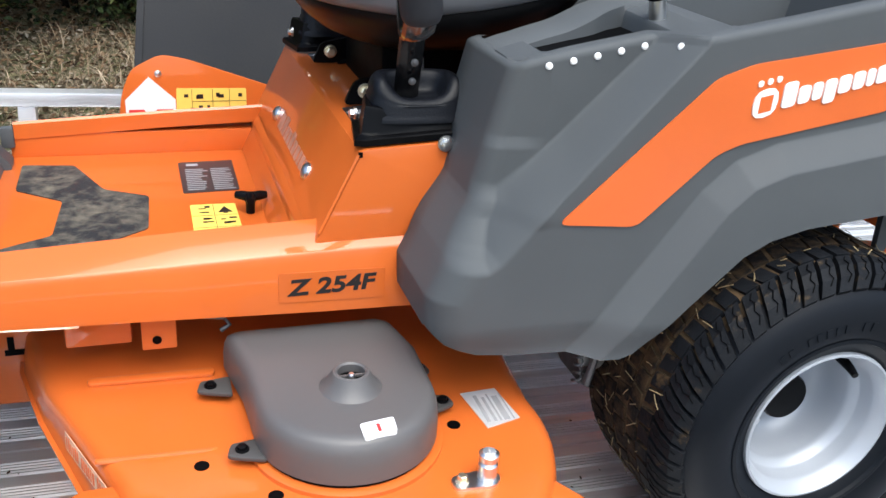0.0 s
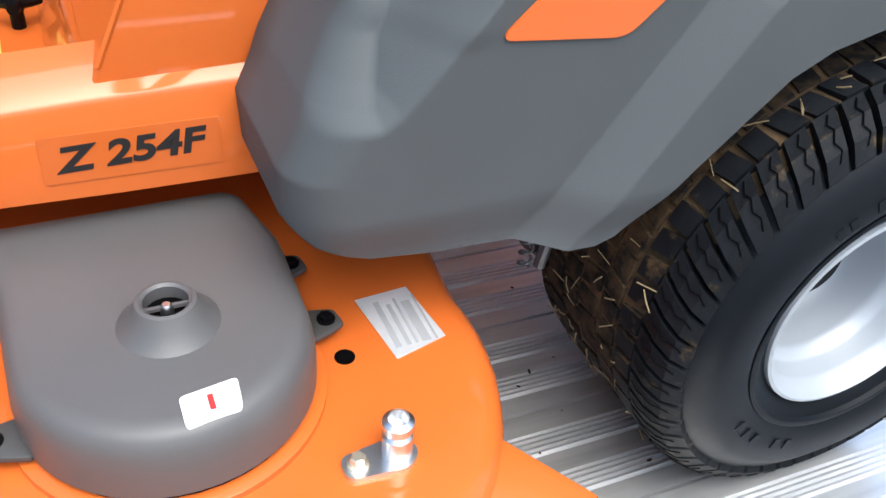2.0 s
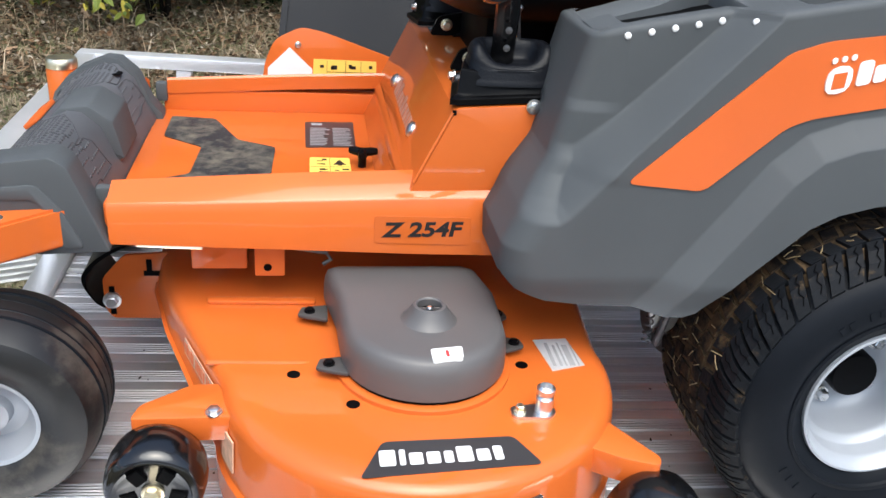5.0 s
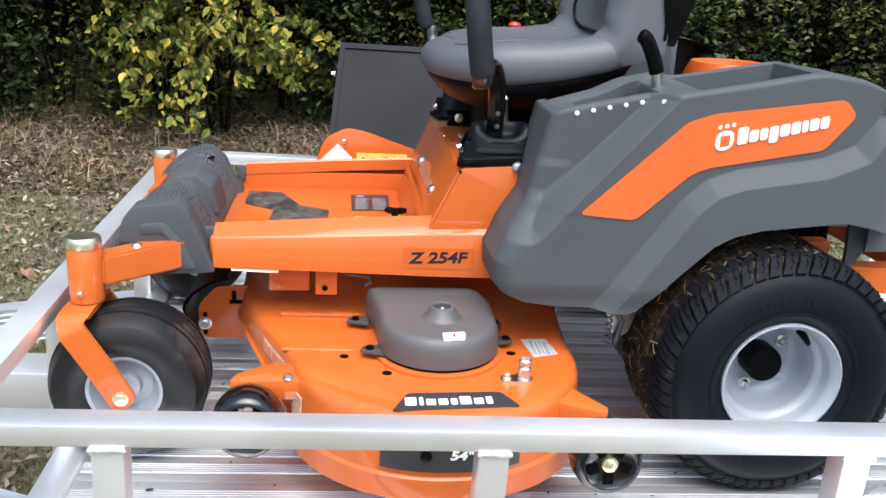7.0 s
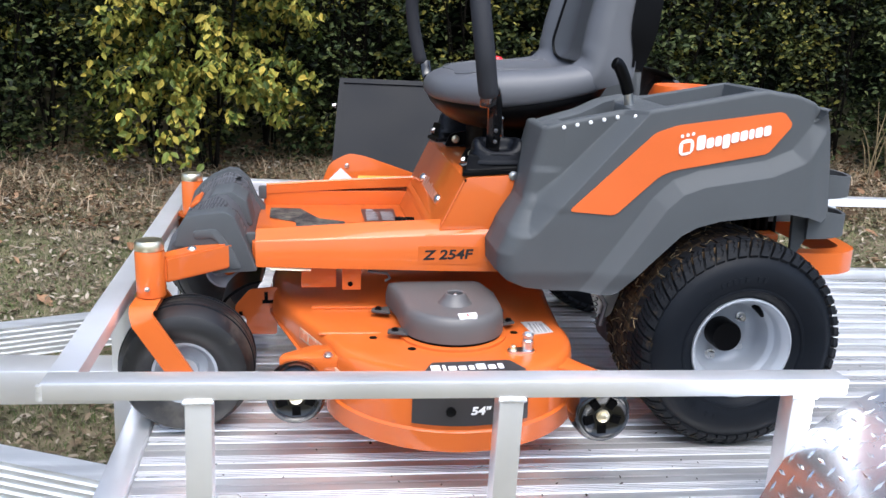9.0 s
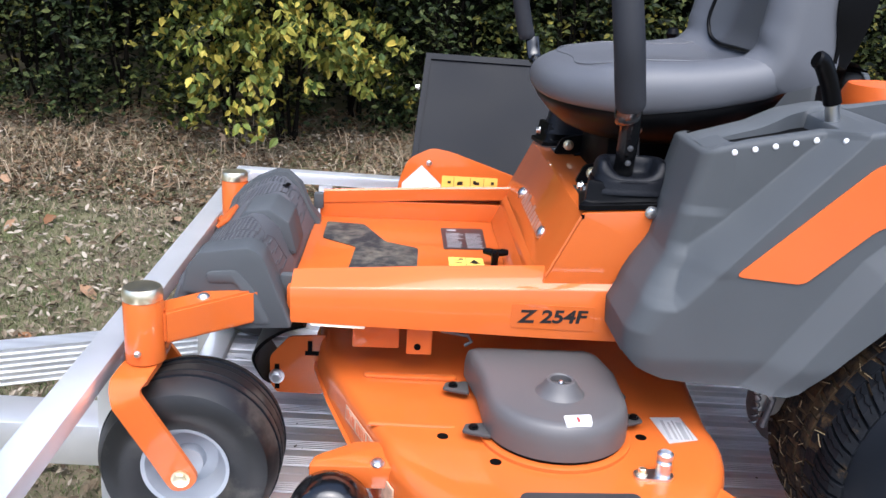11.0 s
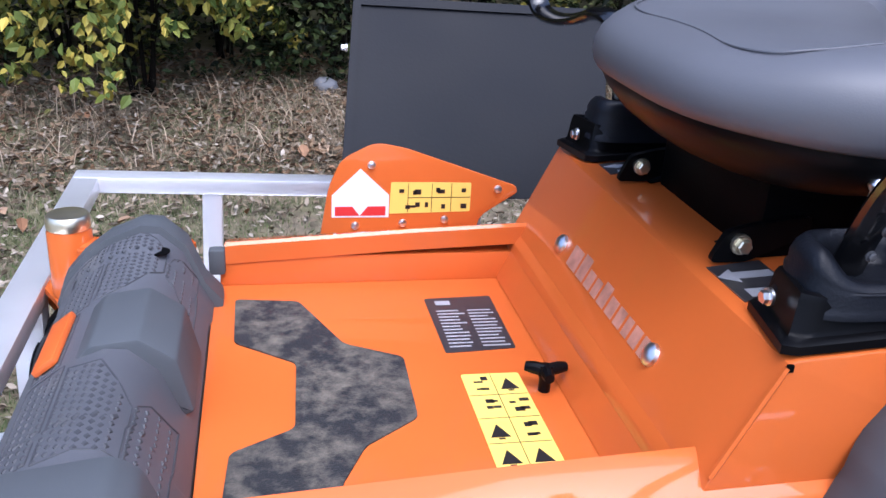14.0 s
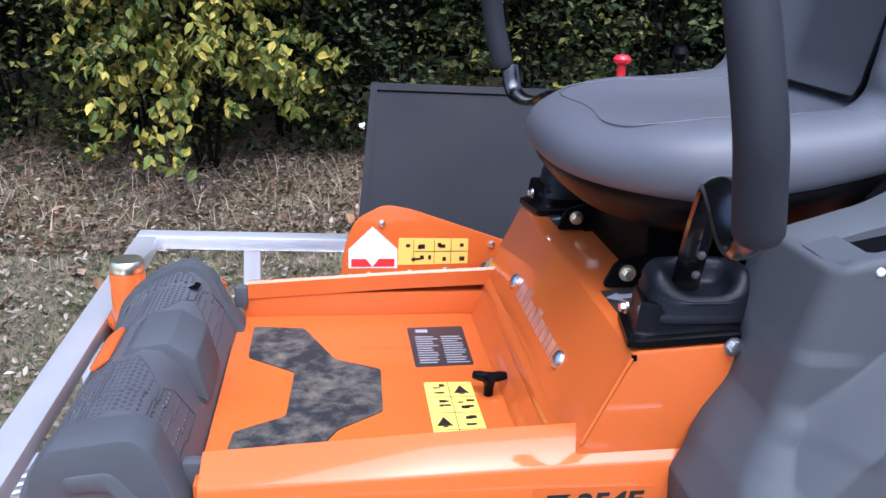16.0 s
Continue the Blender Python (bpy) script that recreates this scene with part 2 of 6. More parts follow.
def prism(pts, axis, a, b, bev=0.0, bm=None, seg=2):
    """A flat outline drawn out along an axis from a to b."""
    bm = bm or bmesh.new()
    lo = [bm.verts.new(lift(p, axis, a)) for p in pts]
    hi = [bm.verts.new(lift(p, axis, b)) for p in pts]
    fs = [bm.faces.new(lo), bm.faces.new(hi[::-1])]
    for i in range(len(pts)):
        j = (i + 1) % len(pts)
        fs.append(bm.faces.new((lo[i], hi[i], hi[j], lo[j])))
    bmesh.ops.recalc_face_normals(bm, faces=fs)
    if bev:
        bmesh.ops.bevel(bm, geom=list(set(fs[0].edges) | set(fs[1].edges)), offset=bev, segments=seg, affect='EDGES', profile=0.5)
    return bm


def rounded(pts, r, n=4):
    """The outline with its corners rounded."""
    out = []
    for i, p in enumerate(pts):
        a, b = Vector(pts[i - 1]), Vector(pts[(i + 1) % len(pts)])
        p = Vector(p)
        k = min(r, (a - p).length * 0.45, (b - p).length * 0.45)
        s, e = p + (a - p).normalized() * k, p + (b - p).normalized() * k
        for q in range(n + 1):
            t = q / n
            out.append(tuple((1 - t) ** 2 * s + 2 * t * (1 - t) * p + t * t * e))
    return out


def curve_through(pts, n=6):
    """Catmull-Rom points through pts."""
    P = [Vector(p) for p in pts]
    P = [2 * P[0] - P[1]] + P + [2 * P[-1] - P[-2]]
    out = []
    for i in range(1, len(P) - 2):
        for q in range(n):
            t = q / n
            a, b, c, d = P[i - 1], P[i], P[i + 1], P[i + 2]
            out.append(0.5 * (2 * b + (c - a) * t + (2 * a - 5 * b + 4 * c - d) * t * t + (3 * b - a - 3 * c + d) * t ** 3))
    out.append(P[-2])
    return out


def tube(pts, r, seg=12, bm=None, squash=(1, 1), cap=True):
    """A round bar along pts; r is one radius or one for each point."""
    bm = bm or bmesh.new()
    P = [Vector(p) for p in pts]
    rs = r if isinstance(r, (list, tuple)) else [r] * len(P)
    up = Vector((0, 0, 1)) if abs((P[1] - P[0]).normalized().z) < 0.9 else Vector((1, 0, 0))
    rings = []
    for i, p in enumerate(P):
        d = (P[min(i + 1, len(P) - 1)] - P[max(i - 1, 0)]).normalized()
        s = d.cross(up).normalized()
        up = s.cross(d).normalized()
        rings.append([bm.verts.new(p + rs[i] * (squash[0] * math.cos(a) * s + squash[1] * math.sin(a) * up))
                      for a in (2 * math.pi * k / seg for k in range(seg))])
    for A, B in zip(rings, rings[1:]):
        for k in range(seg):
            bm.faces.new((A[k], A[(k + 1) % seg], B[(k + 1) % seg], B[k]))
    if cap:
        bm.faces.new(rings[0][::-1])
        bm.faces.new(rings[-1])
    return bm


def lathe(profile, at, axis, seg=32, bm=None, cap=True):
    """Turn (radius, height) round an axis through the point at."""
    bm = bm or bmesh.new()
    at = Vector(at)
    rings = []
    for r, h in profile:
        ring = []
        for k in range(seg):
            a = 2 * math.pi * k / seg
            c, s = r * math.cos(a), r * math.sin(a)
            ring.append(bm.verts.new(at + Vector({"x": (h, c, s), "y": (c, h, s), "z": (c, s, h)}[axis])))
        rings.append(ring)
    for A, B in zip(rings, rings[1:]):
        for k in range(seg):
            bm.faces.new((A[k], A[(k + 1) % seg], B[(k + 1) % seg], B[k]))
    if cap:
        bm.faces.new(rings[0][::-1])
        bm.faces.new(rings[-1])
    return bm


def loft(sections, bm=None, closed=True, cap=True):
    bm = bm or bmesh.new()
    R = [[bm.verts.new(p) for p in s] for s in sections]
    for A, B in zip(R, R[1:]):
        n = len(A)
        for k in range(n if closed else n - 1):
            bm.faces.new((A[k], A[(k + 1) % n], B[(k + 1) % n], B[k]))
    if cap and closed:
        bm.faces.new(R[0][::-1])
        bm.faces.new(R[-1])
    return bm


def bolt(at, axis, r=0.008, h=0.006):
    """A flanged hexagon bolt head."""
    s = -1 if h < 0 else 1
    h = abs(h)
    bm = lathe([(r * 1.35, 0), (r * 1.35, s * h * 0.3), (r * 1.1, s * h * 0.35)], at, axis, 14)
    lathe([(r, s * h * 0.3), (r, s * h * 0.9), (r * 0.8, s * h)], at, axis, 6, bm)
    return bm


def interp(x, pts):
    return float(np.interp(x, [p[0] for p in pts], [p[1] for p in pts]))


def smooth(t):
    t = min(1.0, max(0.0, t))
    return t * t * (3 - 2 * t)


def within(p, poly):
    """Whether a flat point lies inside an outline."""
    c = False
    for i in range(len(poly)):
        (x0, y0), (x1, y1) = poly[i - 1], poly[i]
        if (y0 > p[1]) != (y1 > p[1]) and p[0] < (x1 - x0) * (p[1] - y0) / (y1 - y0) + x0:
            c = not c
    return c


def lettering(text, size, m, depth=0.0006, shear=0.0, stretch=1.0):
    """Letters of the built-in font as a mesh, laid by the pose m."""
    cu = bpy.data.curves.new("letters", "FONT")
    cu.body, cu.size, cu.extrude, cu.shear, cu.align_x = text, size, depth, shear, "LEFT"
    cu.offset = size * 0.030
    ob = bpy.data.objects.new("letters", cu)
    scene.collection.objects.link(ob)
    me = bpy.data.meshes.new_from_object(ob.evaluated_get(bpy.context.evaluated_depsgraph_get()))
    bpy.data.objects.remove(ob)
    bm = bmesh.new()
    bm.from_mesh(me)
    bpy.data.meshes.remove(me)
    bmesh.ops.transform(bm, matrix=m @ Matrix.Diagonal((stretch, 1, 1, 1)), verts=bm.verts)
    return bm


def sheet_mesh(name, verts, faces, mat):
    me = bpy.data.meshes.new(name)
    me.from_pydata(verts, [], faces)
    me.materials.append(mat)
    me.update()
    return me


# ---------- ground ----------
GZ = -0.48


def ground_height(x, y):
    """The lawn climbs behind the trailer to a low bank at the wood's edge."""
    bank = interp(y, [(0.2, GZ), (0.9, -0.37), (2.0, -0.275), (2.7, -0.24), (3.25, -0.15), (3.7, -0.06), (4.2, 0.02), (6.0, 0.12)])
    return bank + 0.02 * noise.noise((x * 0.6, y * 0.6, 0)) + 0.012 * noise.noise((x * 2.3, y * 2.3, 4)) + 0.005 * noise.noise((x * 9, y * 9, 2))


def build_ground():
    xs = [-400, -120, -40, -16] + [-7 + 0.08 * i for i in range(176)] + [16, 40, 120, 400]
    ys = [-400, -120, -40, -12] + [-4 + 0.08 * i for i in range(126)] + [16, 40, 120, 400]
    vs = [(x, y, ground_height(x, y)) for y in ys for x in xs]
    w = len(xs)
    fs = [(j * w + i, j * w + i + 1, (j + 1) * w + i + 1, (j + 1) * w + i) for j in range(len(ys) - 1) for i in range(w - 1)]
    me = sheet_mesh("ground", vs, fs, GROUND)
    me.polygons.foreach_set("use_smooth", [True] * len(me.polygons))
    tagged(new("ground", me), "dry autumn lawn with thatch and bare soil", "ground", kind="structure")


def blades(n, box_xy, height, width, seed):
    rng = np.random.default_rng(seed)
    vs, fs = [], []
    for k in range(n):
        x, y = rng.uniform(box_xy[0], box_xy[1]), rng.uniform(box_xy[2], box_xy[3])
        if noise.noise((x * 0.9, y * 0.9, 7)) < rng.uniform(-0.7, 0.35):
            continue
        z = ground_height(x, y)
        h, a, lean = height * rng.uniform(0.4, 1.3), rng.uniform(0, 6.283), rng.uniform(0.3, 2.2)
        dx, dy, w = math.cos(a), math.sin(a), width * rng.uniform(0.6, 1.4)
        i = len(vs)
        vs += [(x - dy * w, y + dx * w, z - 0.005), (x + dy * w, y - dx * w, z - 0.005),
               (x + dx * h * lean * 0.4 + dy * w * 0.7, y + dy * h * lean * 0.4 - dx * w * 0.7, z + h * 0.6),
               (x + dx * h * lean * 0.4 - dy * w * 0.7, y + dy * h * lean * 0.4 + dx * w * 0.7, z + h * 0.6),
               (x + dx * h * lean, y + dy * h * lean, z + h * 0.75)]
        fs += [(i, i + 1, i + 2, i + 3), (i + 3, i + 2, i + 4)]
    return vs, fs


def flat_leaves(n, box_xy, size, seed):
    rng = np.random.default_rng(seed)
    vs, fs = [], []
    for k in range(n):
        x, y = rng.uniform(box_xy[0], box_xy[1]), rng.uniform(box_xy[2], box_xy[3])
        s = size * rng.uniform(0.5, 1.35)
        m = pose(x, y, ground_height(x, y) + 0.012 + 0.02 * rng.uniform(), rng.normal(0, 22), rng.normal(0, 22), rng.uniform(0, 360))
        c, i = rng.uniform(0.1, 0.4), len(vs)
        vs += [tuple(m @ Vector(p)) for p in ((-s, 0, 0), (-0.3 * s, 0.42 * s, c * s), (0.5 * s, 0.34 * s, c * s * 0.8), (s, 0, 0.1 * s),
                                              (0.5 * s, -0.34 * s, c * s * 0.8), (-0.3 * s, -0.42 * s, c * s))]
        fs += [(i, i + 3, i + 2, i + 1), (i, i + 5, i + 4, i + 3)]
    return vs, fs


build_ground()
tagged(new("grass", sheet_mesh("grass", *blades(150000, (-4.2, 5.0, -0.6, 3.9), 0.022, 0.0016, 1), GRASS)),
       "short dry lawn grass with green tufts", "grass", kind="stuff")
tagged(new("grass", sheet_mesh("grass", *blades(30000, (-5.5, 6, -4, -0.6), 0.05, 0.0032, 21), GRASS)),
       "short dry lawn grass with green tufts", "grass", kind="stuff")
tagged(new("leaf_litter", sheet_mesh("leaf_litter", *flat_leaves(2500, (-5.5, 6, -4, -0.5), 0.02, 22), LITTER)),
       "fallen brown leaves scattered over the lawn", "leaves", kind="stuff")
tagged(new("grass", sheet_mesh("grass", *blades(80000, (-3.4, -0.9, -0.9, 3.2), 0.026, 0.0013, 31), GRASS)),
       "fine dry grass beside the trailer", "grass", kind="stuff")
tagged(new("tall_dry_grass", sheet_mesh("tall_dry_grass", *blades(4200, (-4.5, 6, 3.25, 4.0), 0.15, 0.0016, 2), STRAW_DULL)),
       "tall straw-coloured grass along the wood's edge", "grass", kind="stuff")
tagged(new("leaf_litter", sheet_mesh("leaf_litter", *flat_leaves(46000, (-4.2, 5.0, -0.5, 3.9), 0.0155, 3), LITTER)),
       "small dry leaves scattered thickly over the lawn", "leaves", kind="stuff")
tagged(new("leaf_litter", sheet_mesh("leaf_litter", *flat_leaves(24000, (-4.2, 5.5, 2.9, 4.3), 0.017, 8), LITTER_BROWN)),
       "thick brown leaf litter along the wood's edge", "leaves", kind="stuff")
tagged(new("leaf_litter", sheet_mesh("leaf_litter", *flat_leaves(210, (-3.5, 4, 1.2, 3.9), 0.044, 15), LITTER_TAN)),
       "large curled tan leaves lying on the lawn", "leaves", kind="stuff")
tagged(new("fallen_straw", sheet_mesh("fallen_straw", *blades(16000, (-4.5, 6, 2.75, 3.95), 0.055, 0.0017, 6), STRAW_DULL)),
       "flattened dry straw along the wood's edge", "straw", kind="stuff")


tagged(new("fallen_straw", sheet_mesh("fallen_straw", *blades(5200, (-4.5, 6, 3.05, 3.75), 0.12, 0.0022, 61), STRAW_PALE)),
       "long bleached straw tangled along the bank", "straw", kind="stuff")


# ---------- shrubs and trees ----------
def leaf_cloud(clumps, per_clump, spread, size, seed, droop=0.3):
    """Many small folded leaves in clumps; droop tips them towards the ground."""
    rng = np.random.default_rng(seed)
    C = np.repeat(np.array([tuple(c) for c in clumps]), per_clump, axis=0)
    n = len(C)
    P = C + rng.normal(0, spread, (n, 3)) * rng.uniform(0.6, 1.0, (n, 1)) * np.array([1, 1, 0.75])
    a, dz = rng.uniform(0, 2 * np.pi, n), -rng.normal(droop, 0.45, n)
    D = np.stack([np.cos(a), np.sin(a), dz], 1)
    D /= np.linalg.norm(D, axis=1)[:, None]
    U = rng.normal(0, 0.45, (n, 3)) + np.array([0, -0.35, 0.8])
    B = np.cross(U, D)
    B /= np.linalg.norm(B, axis=1)[:, None]
    N = np.cross(D, B)
    S = (size * rng.uniform(0.6, 1.3, n))[:, None]
    shape = ((-0.95, 0, 0), (-0.3, 0.56, 0.14), (0.35, 0.46, 0.09), (1.1, 0, -0.16), (0.35, -0.46, 0.09), (-0.3, -0.56, 0.14))
    V = np.stack([P + S * (u * D + v * B + w * N) for u, v, w in shape], 1).reshape(-1, 3)
    F = [f for i in range(0, 6 * n, 6) for f in ((i, i + 1, i + 2, i + 3), (i, i + 3, i + 4, i + 5))]
    return V.tolist(), F


def shrub(name, at, radius, height, clumps, per_clump, spread, size, mat, seed, label, category="shrub", trunk=0.05, low=0.03, droop=0.3, sprays=0):
    rng = random.Random(seed)
    t = thing(name, at, label, category, kind="")
    base = Vector(at)
    stems, tips = bmesh.new(), []
    for k in range(6):
        a = rng.uniform(0, 6.283)
        top = base + Vector((math.cos(a) * radius * 0.6, math.sin(a) * radius * 0.6, height * rng.uniform(0.6, 0.95)))
        midp = base.lerp(top, 0.5) + Vector((rng.uniform(-.1, .1), rng.uniform(-.1, .1), 0.12 * height))
        pts = curve_through([base + Vector((rng.uniform(-.06, .06), rng.uniform(-.06, .06), -0.05)), midp, top], 4)
        tube(pts, [trunk * (1 - 0.8 * i / (len(pts) - 1)) for i in range(len(pts))], 6, stems)
        for j in range(3):
            s = pts[rng.randrange(3, len(pts))]
            b = rng.uniform(0, 6.283)
            e = s + Vector((math.cos(b), math.sin(b), rng.uniform(-0.1, 0.5))) * radius * 0.6
            tube([s, s.lerp(e, 0.5) + Vector((0, 0, 0.06)), e], [trunk * 0.35, trunk * 0.22, trunk * 0.1], 5, stems)
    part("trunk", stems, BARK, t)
    cl = []
    for k in range(clumps):
        a, h = rng.uniform(0, 6.283), rng.uniform(low, 1)
        r = radius * math.sqrt(max(0.05, 1 - (2 * (h - 0.45)) ** 2 * 0.75)) * rng.uniform(0.55, 1.08)
        cl.append(base + Vector((math.cos(a) * r, math.sin(a) * r, h * height)))
    # arching sprays that hang outward in tiers
    for k in range(sprays):
        a, z0 = rng.uniform(0, 6.283), height * (low + (1 - low) * (k + rng.random()) / sprays)
        ln, sag = radius * rng.uniform(0.75, 1.2), rng.uniform(0.25, 0.6)
        for j in range(11):
            q = 0.35 + 0.65 * j / 10
            cl.append(base + Vector((math.cos(a) * ln * q, math.sin(a) * ln * q, z0 + 0.25 * q - sag * q * q + rng.uniform(-0.03, 0.03))))
    under(new("crown", sheet_mesh("crown", *leaf_cloud(cl, per_clump, spread, size, seed, droop), mat)), t)
    return t


def build_woods():
    shrub("yellow_leaved_shrub", (-1.50, 3.78, -0.08), 0.58, 1.75, 8, 9, 0.034, 0.0265, LEAF_YELLOW, 11,
          "overhanging shrub with large yellow-green autumn leaves", trunk=0.012, low=0.24, droop=1.0, sprays=72)
    shrub("yellow_leaved_shrub", (-2.75, 4.05, -0.05), 0.5, 1.9, 4, 7, 0.045, 0.024, LEAF_YELLOW, 12,
          "leggy shrub with thinning yellow leaves", trunk=0.012, low=0.4, droop=0.8, sprays=15)
    shrub("yellow_leaved_shrub", (-0.62, 4.12, -0.03), 0.42, 1.9, 4, 6, 0.045, 0.026, LEAF_YELLOW, 13,
          "leggy shrub with thinning yellow leaves", trunk=0.012, low=0.45, droop=0.7, sprays=9)
    rng = random.Random(5)
    x, k = -4.4, 0
    while x < 5.8:
        y = 4.10 + rng.uniform(-0.08, 0.20)
        olive = k % 3 == 1
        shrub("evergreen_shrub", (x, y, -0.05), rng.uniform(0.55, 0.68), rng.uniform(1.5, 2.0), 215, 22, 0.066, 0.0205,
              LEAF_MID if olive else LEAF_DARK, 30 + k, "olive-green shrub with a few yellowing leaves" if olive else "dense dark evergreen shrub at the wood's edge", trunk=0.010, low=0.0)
        x += rng.uniform(0.56, 0.70)
        k += 1
    # unseen upper crowns are added to keep sky light off the hedge
    x = -6.5
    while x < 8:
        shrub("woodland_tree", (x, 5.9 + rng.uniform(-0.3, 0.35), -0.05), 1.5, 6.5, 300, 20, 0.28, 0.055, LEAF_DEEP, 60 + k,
              "tall woodland tree behind the shrubs, leaves coloured for deep shade", "tree", trunk=0.06, low=0.05)
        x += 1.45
        k += 1
    # added wall: paints the dark between trees and blocks the sky behind
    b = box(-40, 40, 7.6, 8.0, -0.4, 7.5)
    tagged(new("backdrop", mesh_of(b, "backdrop", BACKWOOD)), "near-black wall standing in for the wood's shaded depth", "woods", kind="structure")
    # dry weeds standing at the edge
    for x, y in ((2.72, 3.62), (2.95, 3.75)):
        z0 = ground_height(x, y) - 0.01
        t = thing("dry_weed", (x, y, z0), "tall dry straw-coloured weed stalks", "weed", group="dry weeds")
        for j in range(6):
            q = random.Random(int(x * 100) + j)
            e = Vector((x + q.uniform(-0.16, 0.16), y + q.uniform(-0.06, 0.06), z0 + q.uniform(0.28, 0.62)))
            p = Vector((x + q.uniform(-0.04, 0.04), y, z0))
            part("stalk", tube(curve_through([p, p.lerp(e, 0.5) + Vector((0, 0, 0.06)), e], 4), [0.0035] * 6 + [0.0025, 0.002, 0.0012], 5), STRAW, t)
    # pale stone on the grass
    st = bmesh.new()
    bmesh.ops.create_icosphere(st, subdivisions=2, radius=0.055)
    for v in st.verts:
        v.co = Vector((v.co.x * 1.1, v.co.y * 0.8, v.co.z * 0.75)) * (1 + 0.25 * noise.noise(v.co * 14))
    bmesh.ops.transform(st, matrix=Matrix.Translation((-0.715, 3.84, ground_height(-0.715, 3.84) + 0.025)), verts=st.verts)
    alone("stone", st, STONE, "pale grey stone lying in the grass", "stone")


build_woods()


# ---------- trailer ----------
RAIL_T, RAIL_W, RAIL_H = 0.297, 0.05, 0.033
NEAR_Y, FAR_Y, FRONT_X = -0.285, 1.465, -1.360


def build_trailer():
    t = thing("utility_trailer", (0.3, 0.59, GZ), "bare aluminium utility trailer with tube rails and plank deck", "trailer")

    def rail(name, x0, x1, y0, y1, z0, z1, lab=""):
        return part(name, box(x0, x1, y0, y1, z0, z1, 0.005), ALU_RAIL, t, lab)
    h = RAIL_W / 2
    rail("side_rail", FRONT_X - h, 0.03, NEAR_Y - h, NEAR_Y + h, RAIL_T - RAIL_H, RAIL_T, "square aluminium tube rail")
    rail("side_rail", FRONT_X - h, 3.2, FAR_Y - h, FAR_Y + h, RAIL_T - RAIL_H, RAIL_T)
    rail("front_rail", FRONT_X - h, FRONT_X + h, NEAR_Y + h + 0.001, FAR_Y - h - 0.001, RAIL_T - RAIL_H, RAIL_T)
    for x in (-1.138, -0.606, -0.055):
        p = rail("post", x - 0.0225, x + 0.0225, NEAR_Y - 0.0245, NEAR_Y + 0.0205, -0.06, RAIL_T - RAIL_H - 0.001)
        w = tube([(x - 0.024, NEAR_Y - 0.0245, RAIL_T - RAIL_H - 0.002)] + [(x - 0.022 + 0.0055 * i, NEAR_Y - 0.0255, RAIL_T - RAIL_H - 0.003 + 0.0012 * (i % 2)) for i in range(9)] + [(x + 0.024, NEAR_Y - 0.0245, RAIL_T - RAIL_H - 0.002)], 0.0042, 8)
        part("weld_bead", w, WELD, p, "rippled weld bead" if x < -1 else "")
    for x in (-1.122, -0.58, -0.03, 0.52, 1.07, 2.25, 3.1):
        rail("post", x - 0.02, x + 0.02, FAR_Y - 0.02, FAR_Y + 0.02, -0.06, RAIL_T - RAIL_H - 0.001)
    for y in (0.235, 0.955):
        rail("post", FRONT_X - 0.0225, FRONT_X + 0.0225, y - 0.0225, y + 0.0225, -0.08, RAIL_T - RAIL_H - 0.001)
    cw = tube([(FRONT_X - h - 0.001, NEAR_Y - h + 0.004, RAIL_T - RAIL_H + 0.002 + 0.005 * i + 0.001 * (i % 2)) for i in range(6)], 0.006, 8)
    part("weld_bead", cw, WELD, t)
    # perimeter frame below the deck
    for y0, y1 in ((NEAR_Y - 0.025, NEAR_Y + 0.02), (FAR_Y - 0.02, FAR_Y + 0.025)):
        rail("frame_beam", -1.34, 3.2, y0, y1, -0.13, 0.004)
    rail("front_beam", -1.345, -1.288, NEAR_Y + 0.021, FAR_Y - 0.021, -0.13, 0.012, "front cross beam of bare aluminium")
    # tongue: two grooved channels meeting ahead, and one beam along the middle
    def tongue(a, b, z0, z1, w):
        a, b = Vector(a), Vector(b)
        d = (b - a).normalized()
        s = Vector((-d.y, d.x)) * w / 2
        # grooved channel section: (across, up)
        sec = [(-1, 0)]
        g = 6
        for i in range(g):
            za, zb = i / g, (i + 1) / g
            sec += [(-1, za + 0.02), (-0.8, za + 0.05), (-0.8, zb - 0.05), (-1, zb - 0.02)]
        sec += [(-1, 1), (1, 1)]
        for i in range(g):
            za, zb = 1 - i / g, 1 - (i + 1) / g
            sec += [(1, za - 0.02), (0.8, za - 0.05), (0.8, zb + 0.05), (1, zb + 0.02)]
        sec += [(1, 0)]
        return loft([[(*(p + s * u), z0 + v * (z1 - z0)) for u, v in sec] for p in (a, b)])
    part("tongue_beam", tongue((-1.30, 1.12), (-3.0, 0.40), -0.14, -0.045, 0.06), ALU, t, "grooved aluminium tongue channel")
    part("tongue_beam", tongue((-1.20, -0.09), (-3.0, 0.66), -0.13, -0.02, 0.06), ALU, t)
    part("tongue_beam", box(-3.1, -1.35, 0.47, 0.58, -0.10, -0.01, 0.004), ALU_RAIL, t, "square centre tongue beam")
    # deck planks: extruded profile with flat bands and ribs
    pw = 0.146
    prof = [(0, -0.03)]
    y = 0.002
    prof.append((y, -0.012))
    for flat, ribs in ((0.024, 5), (0.024, 5), (0.022, 0)):
        prof += [(y, -0.002), (y + flat, -0.002)]
        y += flat
        for r in range(ribs):
            prof += [(y + 0.001, -0.0065), (y + 0.0028, -0.0065), (y + 0.0038, 0.0), (y + 0.0066, 0.0)]
            y += 0.0068
    prof += [(pw - 0.002, -0.002), (pw - 0.002, -0.012), (pw, -0.03)]
